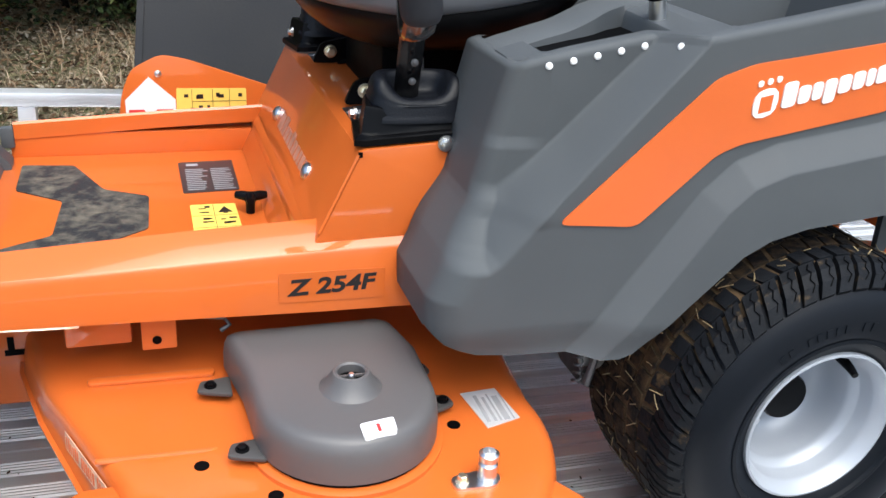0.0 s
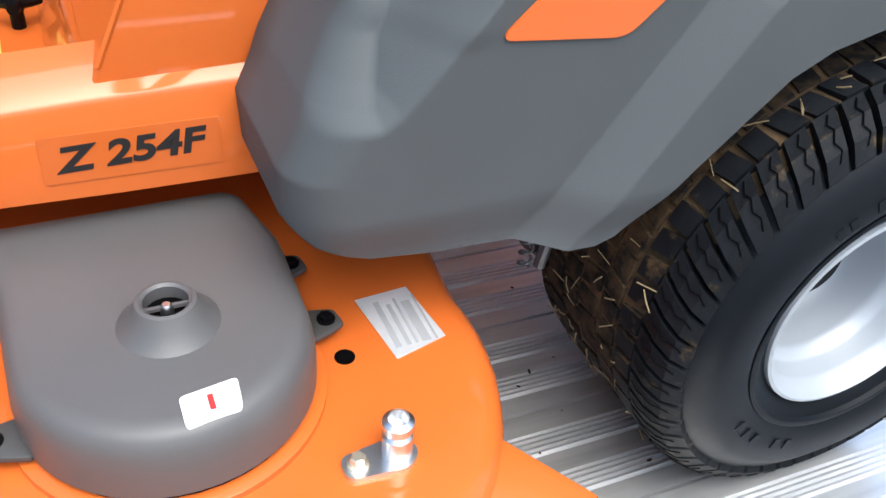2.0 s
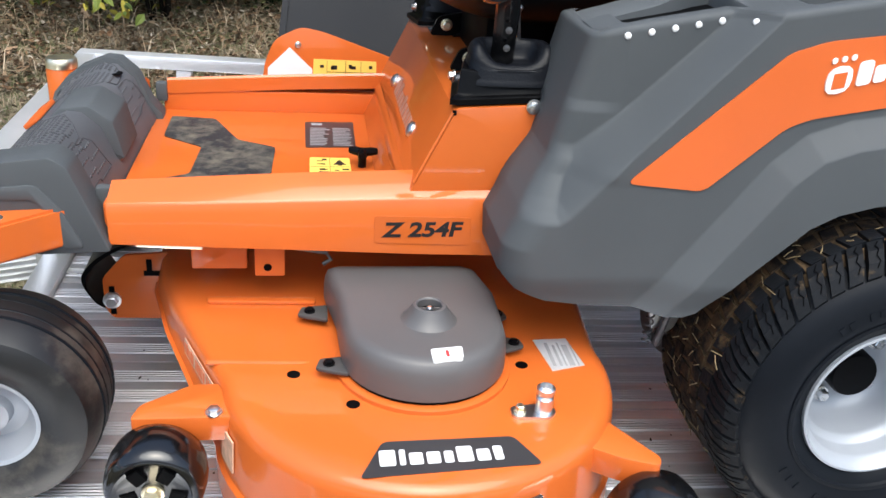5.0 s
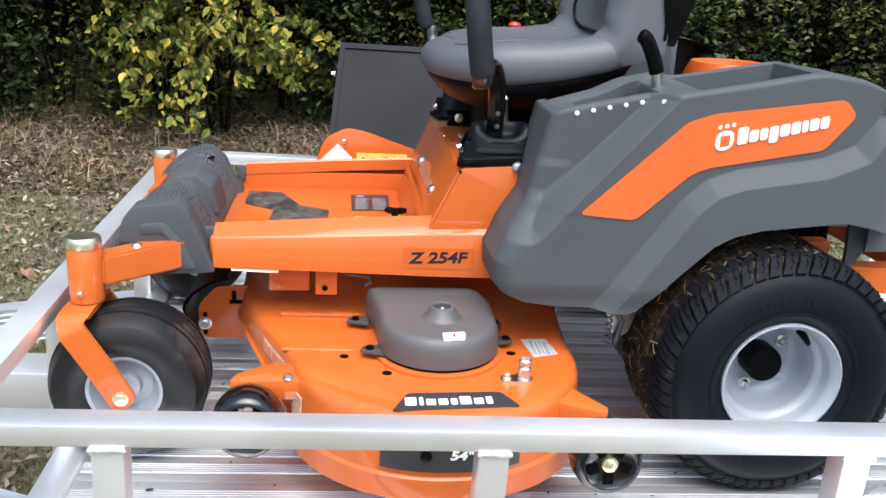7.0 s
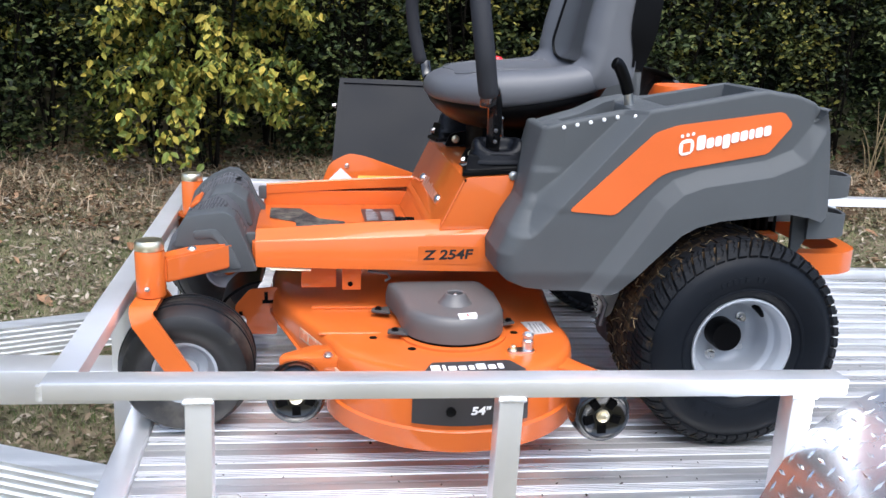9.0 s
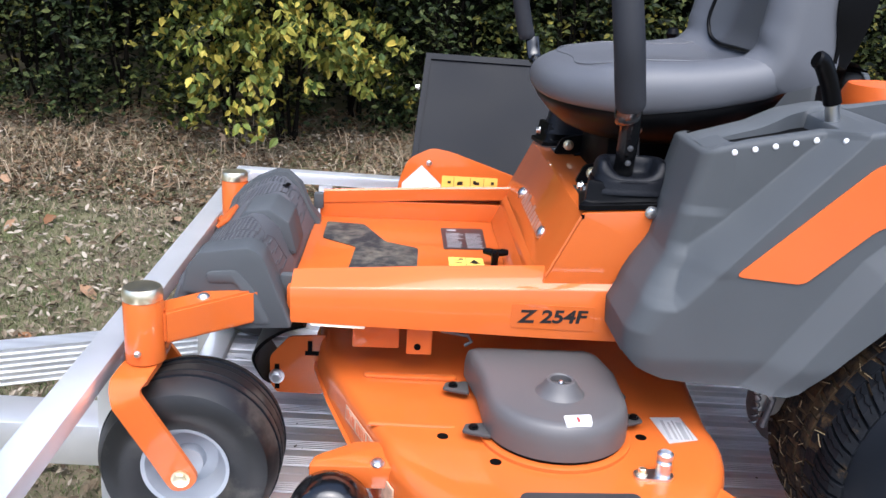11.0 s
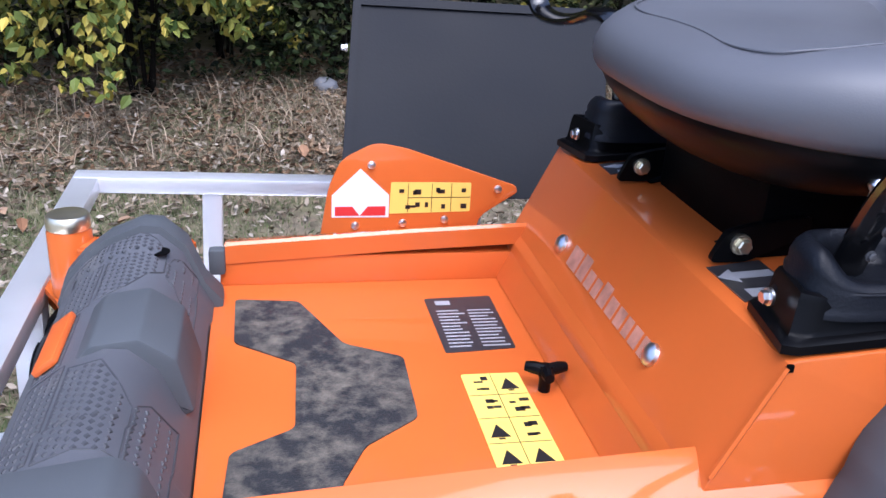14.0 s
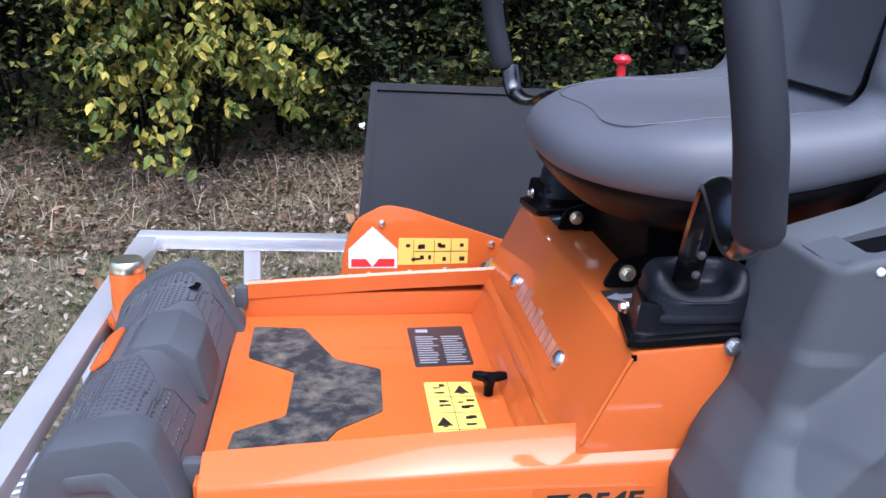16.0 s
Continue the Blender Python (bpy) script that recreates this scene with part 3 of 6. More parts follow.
    me = mesh_of(loft([[(x, p[0], p[1]) for p in prof] for x in (-1.286, 3.2)]), "deck_plank", ALU_DECK, 20)
    y = NEAR_Y + 0.022
    while y + pw < FAR_Y - 0.015:
        ob = new("deck_plank", me)
        ob.parent = t
        ob.matrix_parent_inverse = Matrix.Translation(-t.location)
        ob.location = (0, y, 0)
        y += pw + 0.0005
    tagged(t.children[-1], "ribbed extruded aluminium deck plank")
    # crumbs of soil and leaf on the deck
    q = random.Random(44)
    crumbs = bmesh.new()
    for k in range(220):
        x, y, r = q.uniform(-1.2, 1.2), q.uniform(NEAR_Y + 0.05, 0.5), q.choice((0.001, 0.0015, 0.002, 0.002, 0.004))
        m = pose(x, y, 0.002 + r * 0.3, q.uniform(-25, 25), q.uniform(-25, 25), q.uniform(0, 360)) @ Matrix.Diagonal((q.uniform(1, 2.4), 1, 0.45, 1))
        bmesh.ops.create_icosphere(crumbs, subdivisions=1, radius=r, matrix=m)
    tagged(part("dirt", crumbs, CRUMB, t), "dark crumbs of soil and leaf", kind="stuff")
    # tie-down lug beside the post
    lug = prism(rounded([(-1.113, -0.01), (-1.062, -0.01), (-1.062, 0.040), (-1.078, 0.060), (-1.113, 0.060)], 0.006), "y", NEAR_Y + 0.026, NEAR_Y + 0.032)
    lg = part("tie_down_lug", lug, ALU_RAIL, t, "aluminium tie-down lug")
    part("lug_bolt", bolt((-1.088, NEAR_Y + 0.026, 0.026), "y", 0.009, -0.008), STEEL, lg)
    # wheel guard of tread plate, and the tyre below it
    prof = [(x + 0.065, z - 0.034) for x, z in ((-0.215, -0.06), (-0.20, 0.03), (-0.165, 0.12), (-0.12, 0.205), (-0.05, 0.272), (0.05, 0.318), (0.16, 0.335), (0.75, 0.335), (0.85, 0.318), (0.95, 0.272), (1.02, 0.205), (1.07, 0.1), (1.10, -0.06))]
    path = [Vector((p.x, p.y)) for p in curve_through([Vector((a, b, 0)) for a, b in prof], 4)]
    y0, y1 = -0.60, NEAR_Y - 0.026
    g = bmesh.new()
    loft([[(p.x, y0, p.y), (p.x, y1, p.y), (p.x, y1, p.y - 0.004), (p.x, y0, p.y - 0.004)] for p in path], g)
    guard = part("wheel_guard", g, DIAMOND, t, "aluminium tread-plate wheel guard")
    lip = tube([(p.x, y0 - 0.002, p.y - 0.006) for p in path], 0.008, 8)
    part("rolled_edge", lip, DIAMOND, guard)
    vs, fs = [], []
    s, row = 0.0, 0
    for i in range(len(path) - 1):
        a, b = path[i], path[i + 1]
        L = (b - a).length
        while s < L:
            p = a.lerp(b, s / L)
            d = (b - a).normalized()
            nrm = Vector((-d.y, d.x))
            for c in range(9):
                yy = y0 + 0.018 + c * 0.032
                along = (c + row) % 2 == 0
                ax = Vector((d.x, 0, d.y)) if along else Vector((0, 1, 0))
                bx = Vector((0, 1, 0)) if along else Vector((d.x, 0, d.y))
                up = Vector((nrm.x, 0, nrm.y))
                o = Vector((p.x, yy, p.y)) + up * 0.0003
                k = len(vs)
                vs += [tuple(o - ax * 0.013), tuple(o + bx * 0.0042), tuple(o + ax * 0.013), tuple(o - bx * 0.0042),
                       tuple(o - ax * 0.006 + up * 0.0022), tuple(o + ax * 0.006 + up * 0.0022)]
                fs += [(k, k + 4, k + 1), (k + 4, k + 5, k + 2, k + 1), (k, k + 3, k + 4), (k + 4, k + 3, k + 2, k + 5)]
            s += 0.032
            row += 1
        s -= L
    under(tagged(new("tread_pattern", sheet_mesh("tread_pattern", vs, fs, DIAMOND)), kind="stuff"), guard)
    for cx in (0.18, 0.72):
        w = lathe([(0.16, 0), (0.24, 0.004), (0.275, 0.02), (0.28, 0.10), (0.275, 0.18), (0.24, 0.2), (0.16, 0.2)], (cx, -0.57, GZ + 0.28 + 0.0), "y", 40)
        wo = part("trailer_wheel", w, TYRE_SIDE, t, "black road tyre under the guard")
        part("rim", lathe([(0.02, 0.03), (0.13, 0.03), (0.155, 0.012), (0.162, 0.004), (0.162, 0.19)], (cx, -0.57, GZ + 0.28), "y", 32), RIM, wo)
    # the trailer stands slightly nose-up
    t.location.z -= 0.005
    t.rotation_euler = (0, 0.0265, 0)
    return t


build_trailer()


# ---------- mower ----------
MID = 0.545            # centre of seat and footrest
AXIS = 0.567           # centre line of the frame
mower = thing("zero_turn_mower", (-0.5, MID, 0.0), "new orange zero-turn mower with grey guards on the trailer deck", "lawn mower")


def flip(y):
    return 2 * AXIS - y


def mirror(bm):
    bmesh.ops.transform(bm, matrix=Matrix(((1, 0, 0, 0), (0, -1, 0, 2 * AXIS), (0, 0, 1, 0), (0, 0, 0, 1))), verts=bm.verts)
    bmesh.ops.reverse_faces(bm, faces=bm.faces)
    return bm


def both(name, make, mat, parent, label="", angle=35):
    a = part(name, make(), mat, parent, label, angle)
    part(name, mirror(make()), mat, parent, "", angle)
    return a


# --- frame ---
def frame_rail():
    secs = []
    for x, zb, zc, zt in ((-1.052, 0.365, 0.424, 0.440), (-0.80, 0.357, 0.432, 0.455), (-0.633, 0.351, 0.438, 0.462), (-0.30, 0.345, 0.445, 0.470)):
        secs.append([(x, 0.243, zb), (x, 0.243, zc - 0.004), (x, 0.246, zc + 0.001), (x, 0.288, zt - 0.002), (x, 0.294, zt), (x, 0.298, zt - 0.004),
                     (x, 0.298, zt - 0.030), (x, 0.294, zt - 0.031), (x, 0.292, zt - 0.010), (x, 0.262, zc - 0.012), (x, 0.262, zb)])
    return loft(secs)


both("frame_rail", frame_rail, ORANGE, mower, "orange painted steel frame rail")
both("inner_rail", lambda: box(-1.06, -0.62, 0.262, 0.296, 0.366, 0.418, 0.003), ORANGE, mower)
floor = part("floor_pan", box(-1.068, -0.640, 0.2965, flip(0.2965), 0.366, 0.378, 0.003), ORANGE, mower, "orange steel floor pan")


def decal(name, pts, z0, z1, mat, parent, axis="z", label="", r=0.004):
    return part(name, prism(rounded(pts, r, 3), axis, z0, z1), mat, parent, label)


mat_pts = [(-1.039, 0.787), (-0.957, 0.776), (-0.907, 0.655), (-0.839, 0.617), (-0.842, 0.488), (-0.903, 0.442), (-0.931, 0.384), (-0.945, 0.318),
           (-1.045, 0.318), (-1.037, 0.443), (-0.972, 0.480), (-0.966, 0.614), (-1.038, 0.669)]
grip = decal("grip_mat", mat_pts, 0.3782, 0.3802, MAT_GRIP, floor, label="black anti-slip mat smeared with dry mud", r=0.008)
sign = decal("specification_decal", [(-0.788, 0.773), (-0.695, 0.777), (-0.696, 0.629), (-0.786, 0.623)], 0.3782, 0.3790, DECAL, floor, label="dark grey decal with fine print")
rng = random.Random(3)
ink = bmesh.new()
for col in (0, 1):
    for k in range(12):
        x = -0.778 + 0.042 * col
        y = 0.636 + k * 0.0088
        box(x, x + rng.uniform(0.024, 0.037), y, y + 0.0030, 0.3789, 0.3793, bm=ink)
box(-0.775, -0.755, 0.752, 0.764, 0.3789, 0.3793, bm=ink)
part("print", ink, GREY_INK, sign)
yel = decal("warning_decal", [(-0.779, 0.571), (-0.710, 0.570), (-0.708, 0.387), (-0.779, 0.383)], 0.3782, 0.3790, YELLOW, floor, label="yellow warning decal with black pictograms")
ink = bmesh.new()
box(-0.7450, -0.7442, 0.386, 0.569, 0.3788, 0.3793, bm=ink)
for k in range(1, 4):
    box(-0.778, -0.710, 0.386 + k * 0.046, 0.3868 + k * 0.046, 0.3788, 0.3793, bm=ink)
for r in range(4):
    for c in range(2):
        cx, cy = -0.762 + c * 0.034, 0.409 + r * 0.046
        if (r + c) % 3 == 1 or r == 0:
            tri = [(cx - 0.011, cy - 0.012), (cx + 0.011, cy - 0.012), (cx, cy + 0.012)]
            prism(tri, "z", 0.3788, 0.3792, bm=ink)
            box(cx - 0.003, cx + 0.004, cy - 0.016, cy - 0.013, 0.3788, 0.3793, bm=ink)
        else:
            for q in range(4):
                a, b = cx + rng.uniform(-0.010, 0.006), cy + rng.uniform(-0.013, 0.009)
                box(a, a + rng.uniform(0.004, 0.012), b, b + rng.uniform(0.003, 0.008), 0.3788, 0.3793, bm=ink)
part("print", ink, INK, yel)
# latch knob in the floor
k = lathe([(0.007, 0.378), (0.007, 0.394), (0.010, 0.400), (0.008, 0.410)], (-0.690, 0.530, 0), "z", 14)
for a, ln in ((15, 0.026), (150, 0.024), (265, 0.020)):
    e = Vector((-0.690 + ln * math.cos(radians(a)), 0.530 + ln * math.sin(radians(a)), 0.404))
    tube([(-0.690, 0.530, 0.404), tuple(Vector((-0.690, 0.530, 0.405)).lerp(e, 0.6)), tuple(e)], [0.0075, 0.0075, 0.0058], 10, k)
part("latch_knob", k, BLACK, mower, "black T-shaped latch knob")


# --- seat box: leaning front panel, side cheeks and top plate ---
def on_panel(y, s, off=0.0):
    """A point of the leaning panel: s from 0 at the floor to 1 at its top edge."""
    d = Vector((0.087, 0, 0.184))
    n = Vector((-0.184, 0, 0.087)).normalized()
    return Vector((-0.670, y, 0.379)) + d * s + n * off


sb = part("seat_box", prism([(-0.670, 0.379), (-0.583, 0.563), (-0.575, 0.567), (-0.20, 0.590), (-0.20, 0.379)], "y", 0.256, flip(0.256), 0.003), ORANGE, mower, "orange sheet-steel seat box")
fold = tube([on_panel(0.2575, 0.42), on_panel(0.2575, 0.985)], 0.003, 6)
part("fold_edge", fold, ORANGE, sb)
for y in (0.421, 0.712):
    p = on_panel(y, 0.56)
    b = lathe([(0.013, 0), (0.012, 0.004), (0.007, 0.0075), (0.002, 0.0085)], (0, 0, 0), "z", 18)
    bmesh.ops.transform(b, matrix=look(p, p + Vector((0.184, 0, -0.087))), verts=b.verts)
    part("carriage_bolt", b, STEEL, sb, "silver dome-headed bolt")
# raised swage line and the panel's mark as plain shapes
sw = loft([[tuple(on_panel(y, s, o)) for s, o in ((0.22, 0.0003), (0.27, 0.0028), (0.29, 0.0028), (0.35, 0.0003))] for y in (0.2615, flip(0.2615))], closed=False)
part("swage_line", sw, ORANGE, sb)
yy = 0.675
for w, h in ((0.030, 0.9), (0.022, 1.0), (0.018, 0.7), (0.016, 0.7), (0.020, 0.9), (0.020, 0.7), (0.018, 0.7), (0.014, 0.7), (0.018, 0.7), (0.018, 0.7)):
    q = [on_panel(yy, 0.50, 0.0008), on_panel(yy - w, 0.50, 0.0008), on_panel(yy - w, 0.50 + 0.15 * h, 0.0008), on_panel(yy, 0.50 + 0.15 * h, 0.0008)]
    e = [on_panel(yy, 0.50, -0.001), on_panel(yy - w, 0.50, -0.001), on_panel(yy - w, 0.50 + 0.15 * h, -0.001), on_panel(yy, 0.50 + 0.15 * h, -0.001)]
    part("embossed_mark", loft([[tuple(p) for p in q], [tuple(p) for p in e]]), MARK_WORN, sb, "faint raised maker's mark" if w == 0.030 else "")
    yy -= w + 0.006
part("side_bolt", bolt((-0.472, 0.256, 0.572), "y", 0.008, -0.008), STEEL, sb, "silver side bolt")
def box_top(x):
    return 0.567 + (x + 0.575) * 0.0613


def on_top(pts, off, thick=0.0012):
    """A flat outline laid on the seat box's sloping top."""
    return loft([[(x, y, box_top(x) + off - thick) for x, y in pts], [(x, y, box_top(x) + off) for x, y in pts]])


# two dark patches paint the shade inside openings of the top
part("top_slot", on_top([(-0.531, 0.455), (-0.500, 0.462), (-0.500, 0.509), (-0.529, 0.502)], 0.0008), DARK, sb, "dark patch standing for a shaded cut-out in the sheet")
part("top_slot", on_top([(-0.521, 0.692), (-0.487, 0.700), (-0.486, 0.745), (-0.524, 0.736)], 0.0008), DARK, sb)
arrow = [(0.0, 0.5), (0.30, 0.86), (0.30, 0.68), (0.95, 0.68), (0.95, 0.34), (0.30, 0.34), (0.30, 0.14)]
for x0, x1, y0, y1 in ((-0.568, -0.508, 0.362, 0.440), (-0.558, -0.490, 0.735, 0.778)):
    dc = part("arrow_decal", on_top([(x0, y0), (x1, y0 + 0.006), (x1, y1 + 0.006), (x0, y1)], 0.0010), DECAL, sb, "dark decal with a light arrow")
    part("print", on_top([(x0 + (x1 - x0) * u, y0 + (y1 - y0) * (0.42 + 0.52 * v)) for u, v in arrow], 0.0016), GREY_INK, dc)
    part("print", on_top([(x0 + (x1 - x0) * u, y0 + (y1 - y0) * v) for u, v in ((0.2, 0.1), (0.55, 0.1), (0.55, 0.3), (0.2, 0.3))], 0.0016), GREY_INK, dc)
part("corner_notch", box(-0.5855, -0.580, 0.2550, 0.2580, 0.557, 0.5635), DARK, sb)
part("warning_decal", prism(rounded([(-0.40, 0.275), (-0.345, 0.275), (-0.345, 0.33), (-0.40, 0.33)], 0.003), "z", 0.575, 0.5795), YELLOW, sb, "yellow warning decal")


# --- steering levers ---
def inset(pts, d):
    """The outline drawn in towards its middle by about d."""
    cx, cy = sum(p[0] for p in pts) / len(pts), sum(p[1] for p in pts) / len(pts)
    hx, hy = max(p[0] for p in pts) - cx, max(p[1] for p in pts) - cy
    return [(cx + (x - cx) * (1 - d / hx), cy + (y - cy) * (1 - d / hy)) for x, y in pts]


TRAY = [(-0.590, 0.259), (-0.408, 0.259), (-0.408, 0.352), (-0.574, 0.352)]


def lever(mk):
    f = (lambda b: b) if mk else mirror
    # tray: flange, walls whose rim dips in the middle, sunken floor
    plan = []
    for (ax, ay), (bx, by) in zip(TRAY, TRAY[1:] + TRAY[:1]):
        plan += [(ax + (bx - ax) * t / 14, ay + (by - ay) * t / 14) for t in range(1, 14)]
    def rim(x, y):
        return 0.618 - 0.017 * (1 - smooth(abs(x + 0.498) / 0.075)) * smooth((0.31 - y) / 0.04)
    rings = []
    for d, z in ((0.0, 0.569), (0.0, 0.577), (0.003, 0.579), (0.008, 0.580), (0.010, 0.584)):
        rings.append([(x, y, z + 0.06 * (x + 0.59)) for x, y in inset(plan, d)])
    for d, o in ((0.013, -0.006), (0.015, -0.001), (0.020, 0.0), (0.025, -0.004), (0.030, -0.014)):
        rings.append([(x, y, rim(x, y) + o) for x, y in inset(plan, d)])
    tr = part("lever_tray", f(loft(rings)), BLACK, mower, "black moulded plastic lever tray" if mk else "", 50)
    part("tray_bolt", f(bolt((-0.577, 0.312, 0.598), "x", 0.006, -0.009)), STEEL, tr)
    # boot: folded skirt, rounded shoulders, bowl round the lever that is open towards the outer side
    secs = []
    for q, z in ((1.08, 0.596), (1.06, 0.604), (1.0, 0.608), (1.015, 0.616), (0.975, 0.620), (0.985, 0.629), (0.945, 0.634), (0.95, 0.643), (0.90, 0.653), (0.82, 0.660), (0.72, 0.661), (0.62, 0.655), (0.56, 0.643), (0.51, 0.632), (0.42, 0.626), (0.15, 0.625)):
        ring = []
        for a in (2 * math.pi * k / 48 for k in range(48)):
            c, d = math.cos(a), math.sin(a)
            low = 0.55 * max(0.0, -d) ** 1.6 * smooth((z - 0.604) / 0.05)
            ring.append((-0.500 + q * 0.064 * math.copysign(abs(c) ** 0.6, c), 0.307 + q * 0.040 * math.copysign(abs(d) ** 0.6, d), 0.596 + 0.82 * (z - (z - 0.604) * low - 0.596)))
        secs.append(ring)
    part("boot", f(loft(secs)), RUBBER, tr, "soft black rubber boot with folds" if mk else "", 60)
    if mk:
        path = [(-0.512, 0.312, 0.620), (-0.513, 0.300, 0.655), (-0.519, 0.268, 0.712), (-0.534, 0.218, 0.757), (-0.552, 0.168, 0.776), (-0.566, 0.118, 0.772), (-0.577, 0.068, 0.756), (-0.583, 0.036, 0.757), (-0.586, 0.016, 0.778)]
        hold = [(-0.586, 0.014, 0.772), (-0.592, 0.009, 0.805), (-0.598, 0.008, 0.850), (-0.603, 0.020, 0.900), (-0.606, 0.040, 0.950), (-0.607, 0.075, 1.02), (-0.602, 0.11, 1.07)]
    else:
        path = [(-0.512, 0.310, 0.60), (-0.514, 0.302, 0.650), (-0.518, 0.288, 0.705), (-0.526, 0.266, 0.742), (-0.535, 0.219, 0.748), (-0.545, 0.169, 0.732), (-0.556, 0.105, 0.722), (-0.566, 0.051, 0.730), (-0.572, 0.029, 0.775)]
        hold = [(-0.583, 0.027, 0.770), (-0.594, 0.022, 0.81), (-0.608, 0.015, 0.88), (-0.614, 0.015, 0.96), (-0.592, 0.025, 1.03), (-0.585, 0.059, 1.08)]
    arm = tube(curve_through(path, 6), 0.0085, 12, squash=(1, 2.0))
    a = part("lever_arm", f(arm), BLACK_GLOSS, mower, "bent black enamelled lever arm" if mk else "")
    g = curve_through(hold, 6)
    part("foam_grip", f(tube(g, [0.0165, 0.0195] + [0.0200] * (len(g) - 3) + [0.017], 20)), FOAM, a, "thick black foam grip" if mk else "")
    if mk:
        pn = part("release_pin", tube([(-0.482, 0.345, 0.640), (-0.487, 0.335, 0.665), (-0.491, 0.327, 0.690)], 0.0035, 8), STEEL, mower, "thin chromed pin with a ball end")
        part("pin_ball", lathe([(0.0005, -0.008), (0.005, -0.006), (0.008, 0), (0.005, 0.006), (0.0005, 0.008)], (-0.492, 0.325, 0.694), "z", 12), STEEL, pn)
    part("lever_bolt", f(bolt((-0.514, 0.272, 0.672), "y", 0.0036, -0.004)), CAST, a)
    part("lever_bolt", f(bolt((-0.512, 0.286, 0.645), "y", 0.0036, -0.004)), CAST, a)


lever(True)
lever(False)


# --- seat ---
def superring(cx, cy, a, b, z, n=56, p=0.55, tilt=0.0):
    out = []
    for k in range(n):
        t = 2 * math.pi * k / n
        c, s = math.cos(t), math.sin(t)
        x = cx + a * math.copysign(abs(c) ** p, c)
        out.append((x, cy + b * math.copysign(abs(s) ** p, s), z + tilt * (x - cx)))
    return out


def build_seat():
    # one line up the middle of the seat: front lip, cushion, backrest (x, z, half-width, bolster, thickness)
    spine = [(-0.618, 0.703, 0.165, 0.0, 0.012), (-0.632, 0.722, 0.190, 0.0, 0.022), (-0.630, 0.752, 0.210, 0.0, 0.04), (-0.608, 0.778, 0.226, 0.003, 0.06), (-0.565, 0.792, 0.240, 0.008, 0.08),
             (-0.48, 0.793, 0.252, 0.016, 0.085), (-0.40, 0.787, 0.256, 0.026, 0.085), (-0.33, 0.786, 0.255, 0.040, 0.085), (-0.275, 0.800, 0.250, 0.055, 0.085),
             (-0.245, 0.840, 0.243, 0.066, 0.075), (-0.232, 0.90, 0.238, 0.066, 0.070), (-0.218, 0.98, 0.232, 0.060, 0.066), (-0.200, 1.07, 0.222, 0.045, 0.07), (-0.186, 1.14, 0.190, 0.02, 0.055), (-0.180, 1.175, 0.14, 0.0, 0.035)]
    P = curve_through([Vector((q[0], 0, q[1])) for q in spine], 4)
    ks = np.linspace(0, len(spine) - 1, len(P))
    def at(i, col):
        return float(np.interp(ks[i], range(len(spine)), [q[col] for q in spine]))
    vv = [math.sin(math.pi / 2 * t) for t in np.linspace(-1, 1, 33)]
    pad, shell = [], []
    def brim(x):
        """Height of the cushion's lower edge."""
        return interp(x, [(-0.65, 0.724), (-0.50, 0.720), (-0.39, 0.733), (-0.29, 0.755), (-0.17, 0.79)])
    for i, p in enumerate(P):
        d = (P[min(i + 1, len(P) - 1)] - P[max(i - 1, 0)]).normalized()
        n = Vector((-d.z, 0, d.x))
        w, bol, th = at(i, 2) * (0.93 + 0.07 * smooth((i - 25) / 10)), at(i, 3), at(i, 4)
        top, low, s0, s1 = [], [], [], []
        sink = 0.018 * (1 - smooth((i - 25) / 7))
        kb = smooth((i - 34) / 8)
        for v in vv:
            a = abs(v)
            up = bol * smooth((a - 0.35) / 0.5) - th * 0.75 * (1 - math.sqrt(max(0, 1 - (max(0, a - 0.72) / 0.28) ** 2)))
            q = p + n * up
            top.append((q.x, MID + w * v, max(q.z - sink, brim(q.x) + 0.006) if i <= 40 else q.z))
            q = p + n * (-th * (0.95 - 0.50 * kb))
            low.append((q.x, MID + w * v * 0.97, max(q.z - sink, brim(q.x) + 0.004) if i <= 40 else q.z))
            q = p + n * (-th * (0.80 - 0.38 * kb))
            s0.append((q.x, MID + w * v * (0.985 + 0.022 * kb), q.z))
            q = p + n * (-th - 0.026 * (1 - 0.75 * a ** 4) * smooth((i + 3) / 9) - 0.004 - 0.018 * kb)
            s1.append((q.x, MID + w * v * (0.90 + 0.06 * kb), q.z))
        pad.append(top + low[::-1])
        shell.append(s0 + s1[::-1])
    # cushion: rings from its lower edge out, up and over to the middle
    rings = []
    for q, up in ((0.955, 0.0), (0.975, 0.04), (0.992, 0.16), (1.0, 0.34), (0.995, 0.52), (0.975, 0.70), (0.945, 0.82), (0.90, 0.915), (0.84, 0.97), (0.76, 1.0), (0.66, 1), (0.55, 1), (0.42, 1), (0.28, 1), (0.12, 1)):
        ring = []
        for x, y, z in superring(-0.415, MID, 0.226 * q, 0.252 * q, 0, n=72, p=0.66):
            y = MID + (y - MID) * (1 + 0.06 * smooth((x + 0.36) / 0.12))
            y = MID + (y - MID) * (1 - 0.10 * smooth((-0.50 - x) / 0.13))
            zt = interp(x, [(-0.64, 0.778), (-0.60, 0.784), (-0.55, 0.790), (-0.48, 0.793), (-0.40, 0.788), (-0.33, 0.786), (-0.19, 0.80)])
            v = abs(y - MID) / 0.252
            zt += interp(x, [(-0.60, 0.0), (-0.48, 0.010), (-0.40, 0.018), (-0.33, 0.030), (-0.19, 0.05)]) * smooth((v - 0.30) / 0.45)
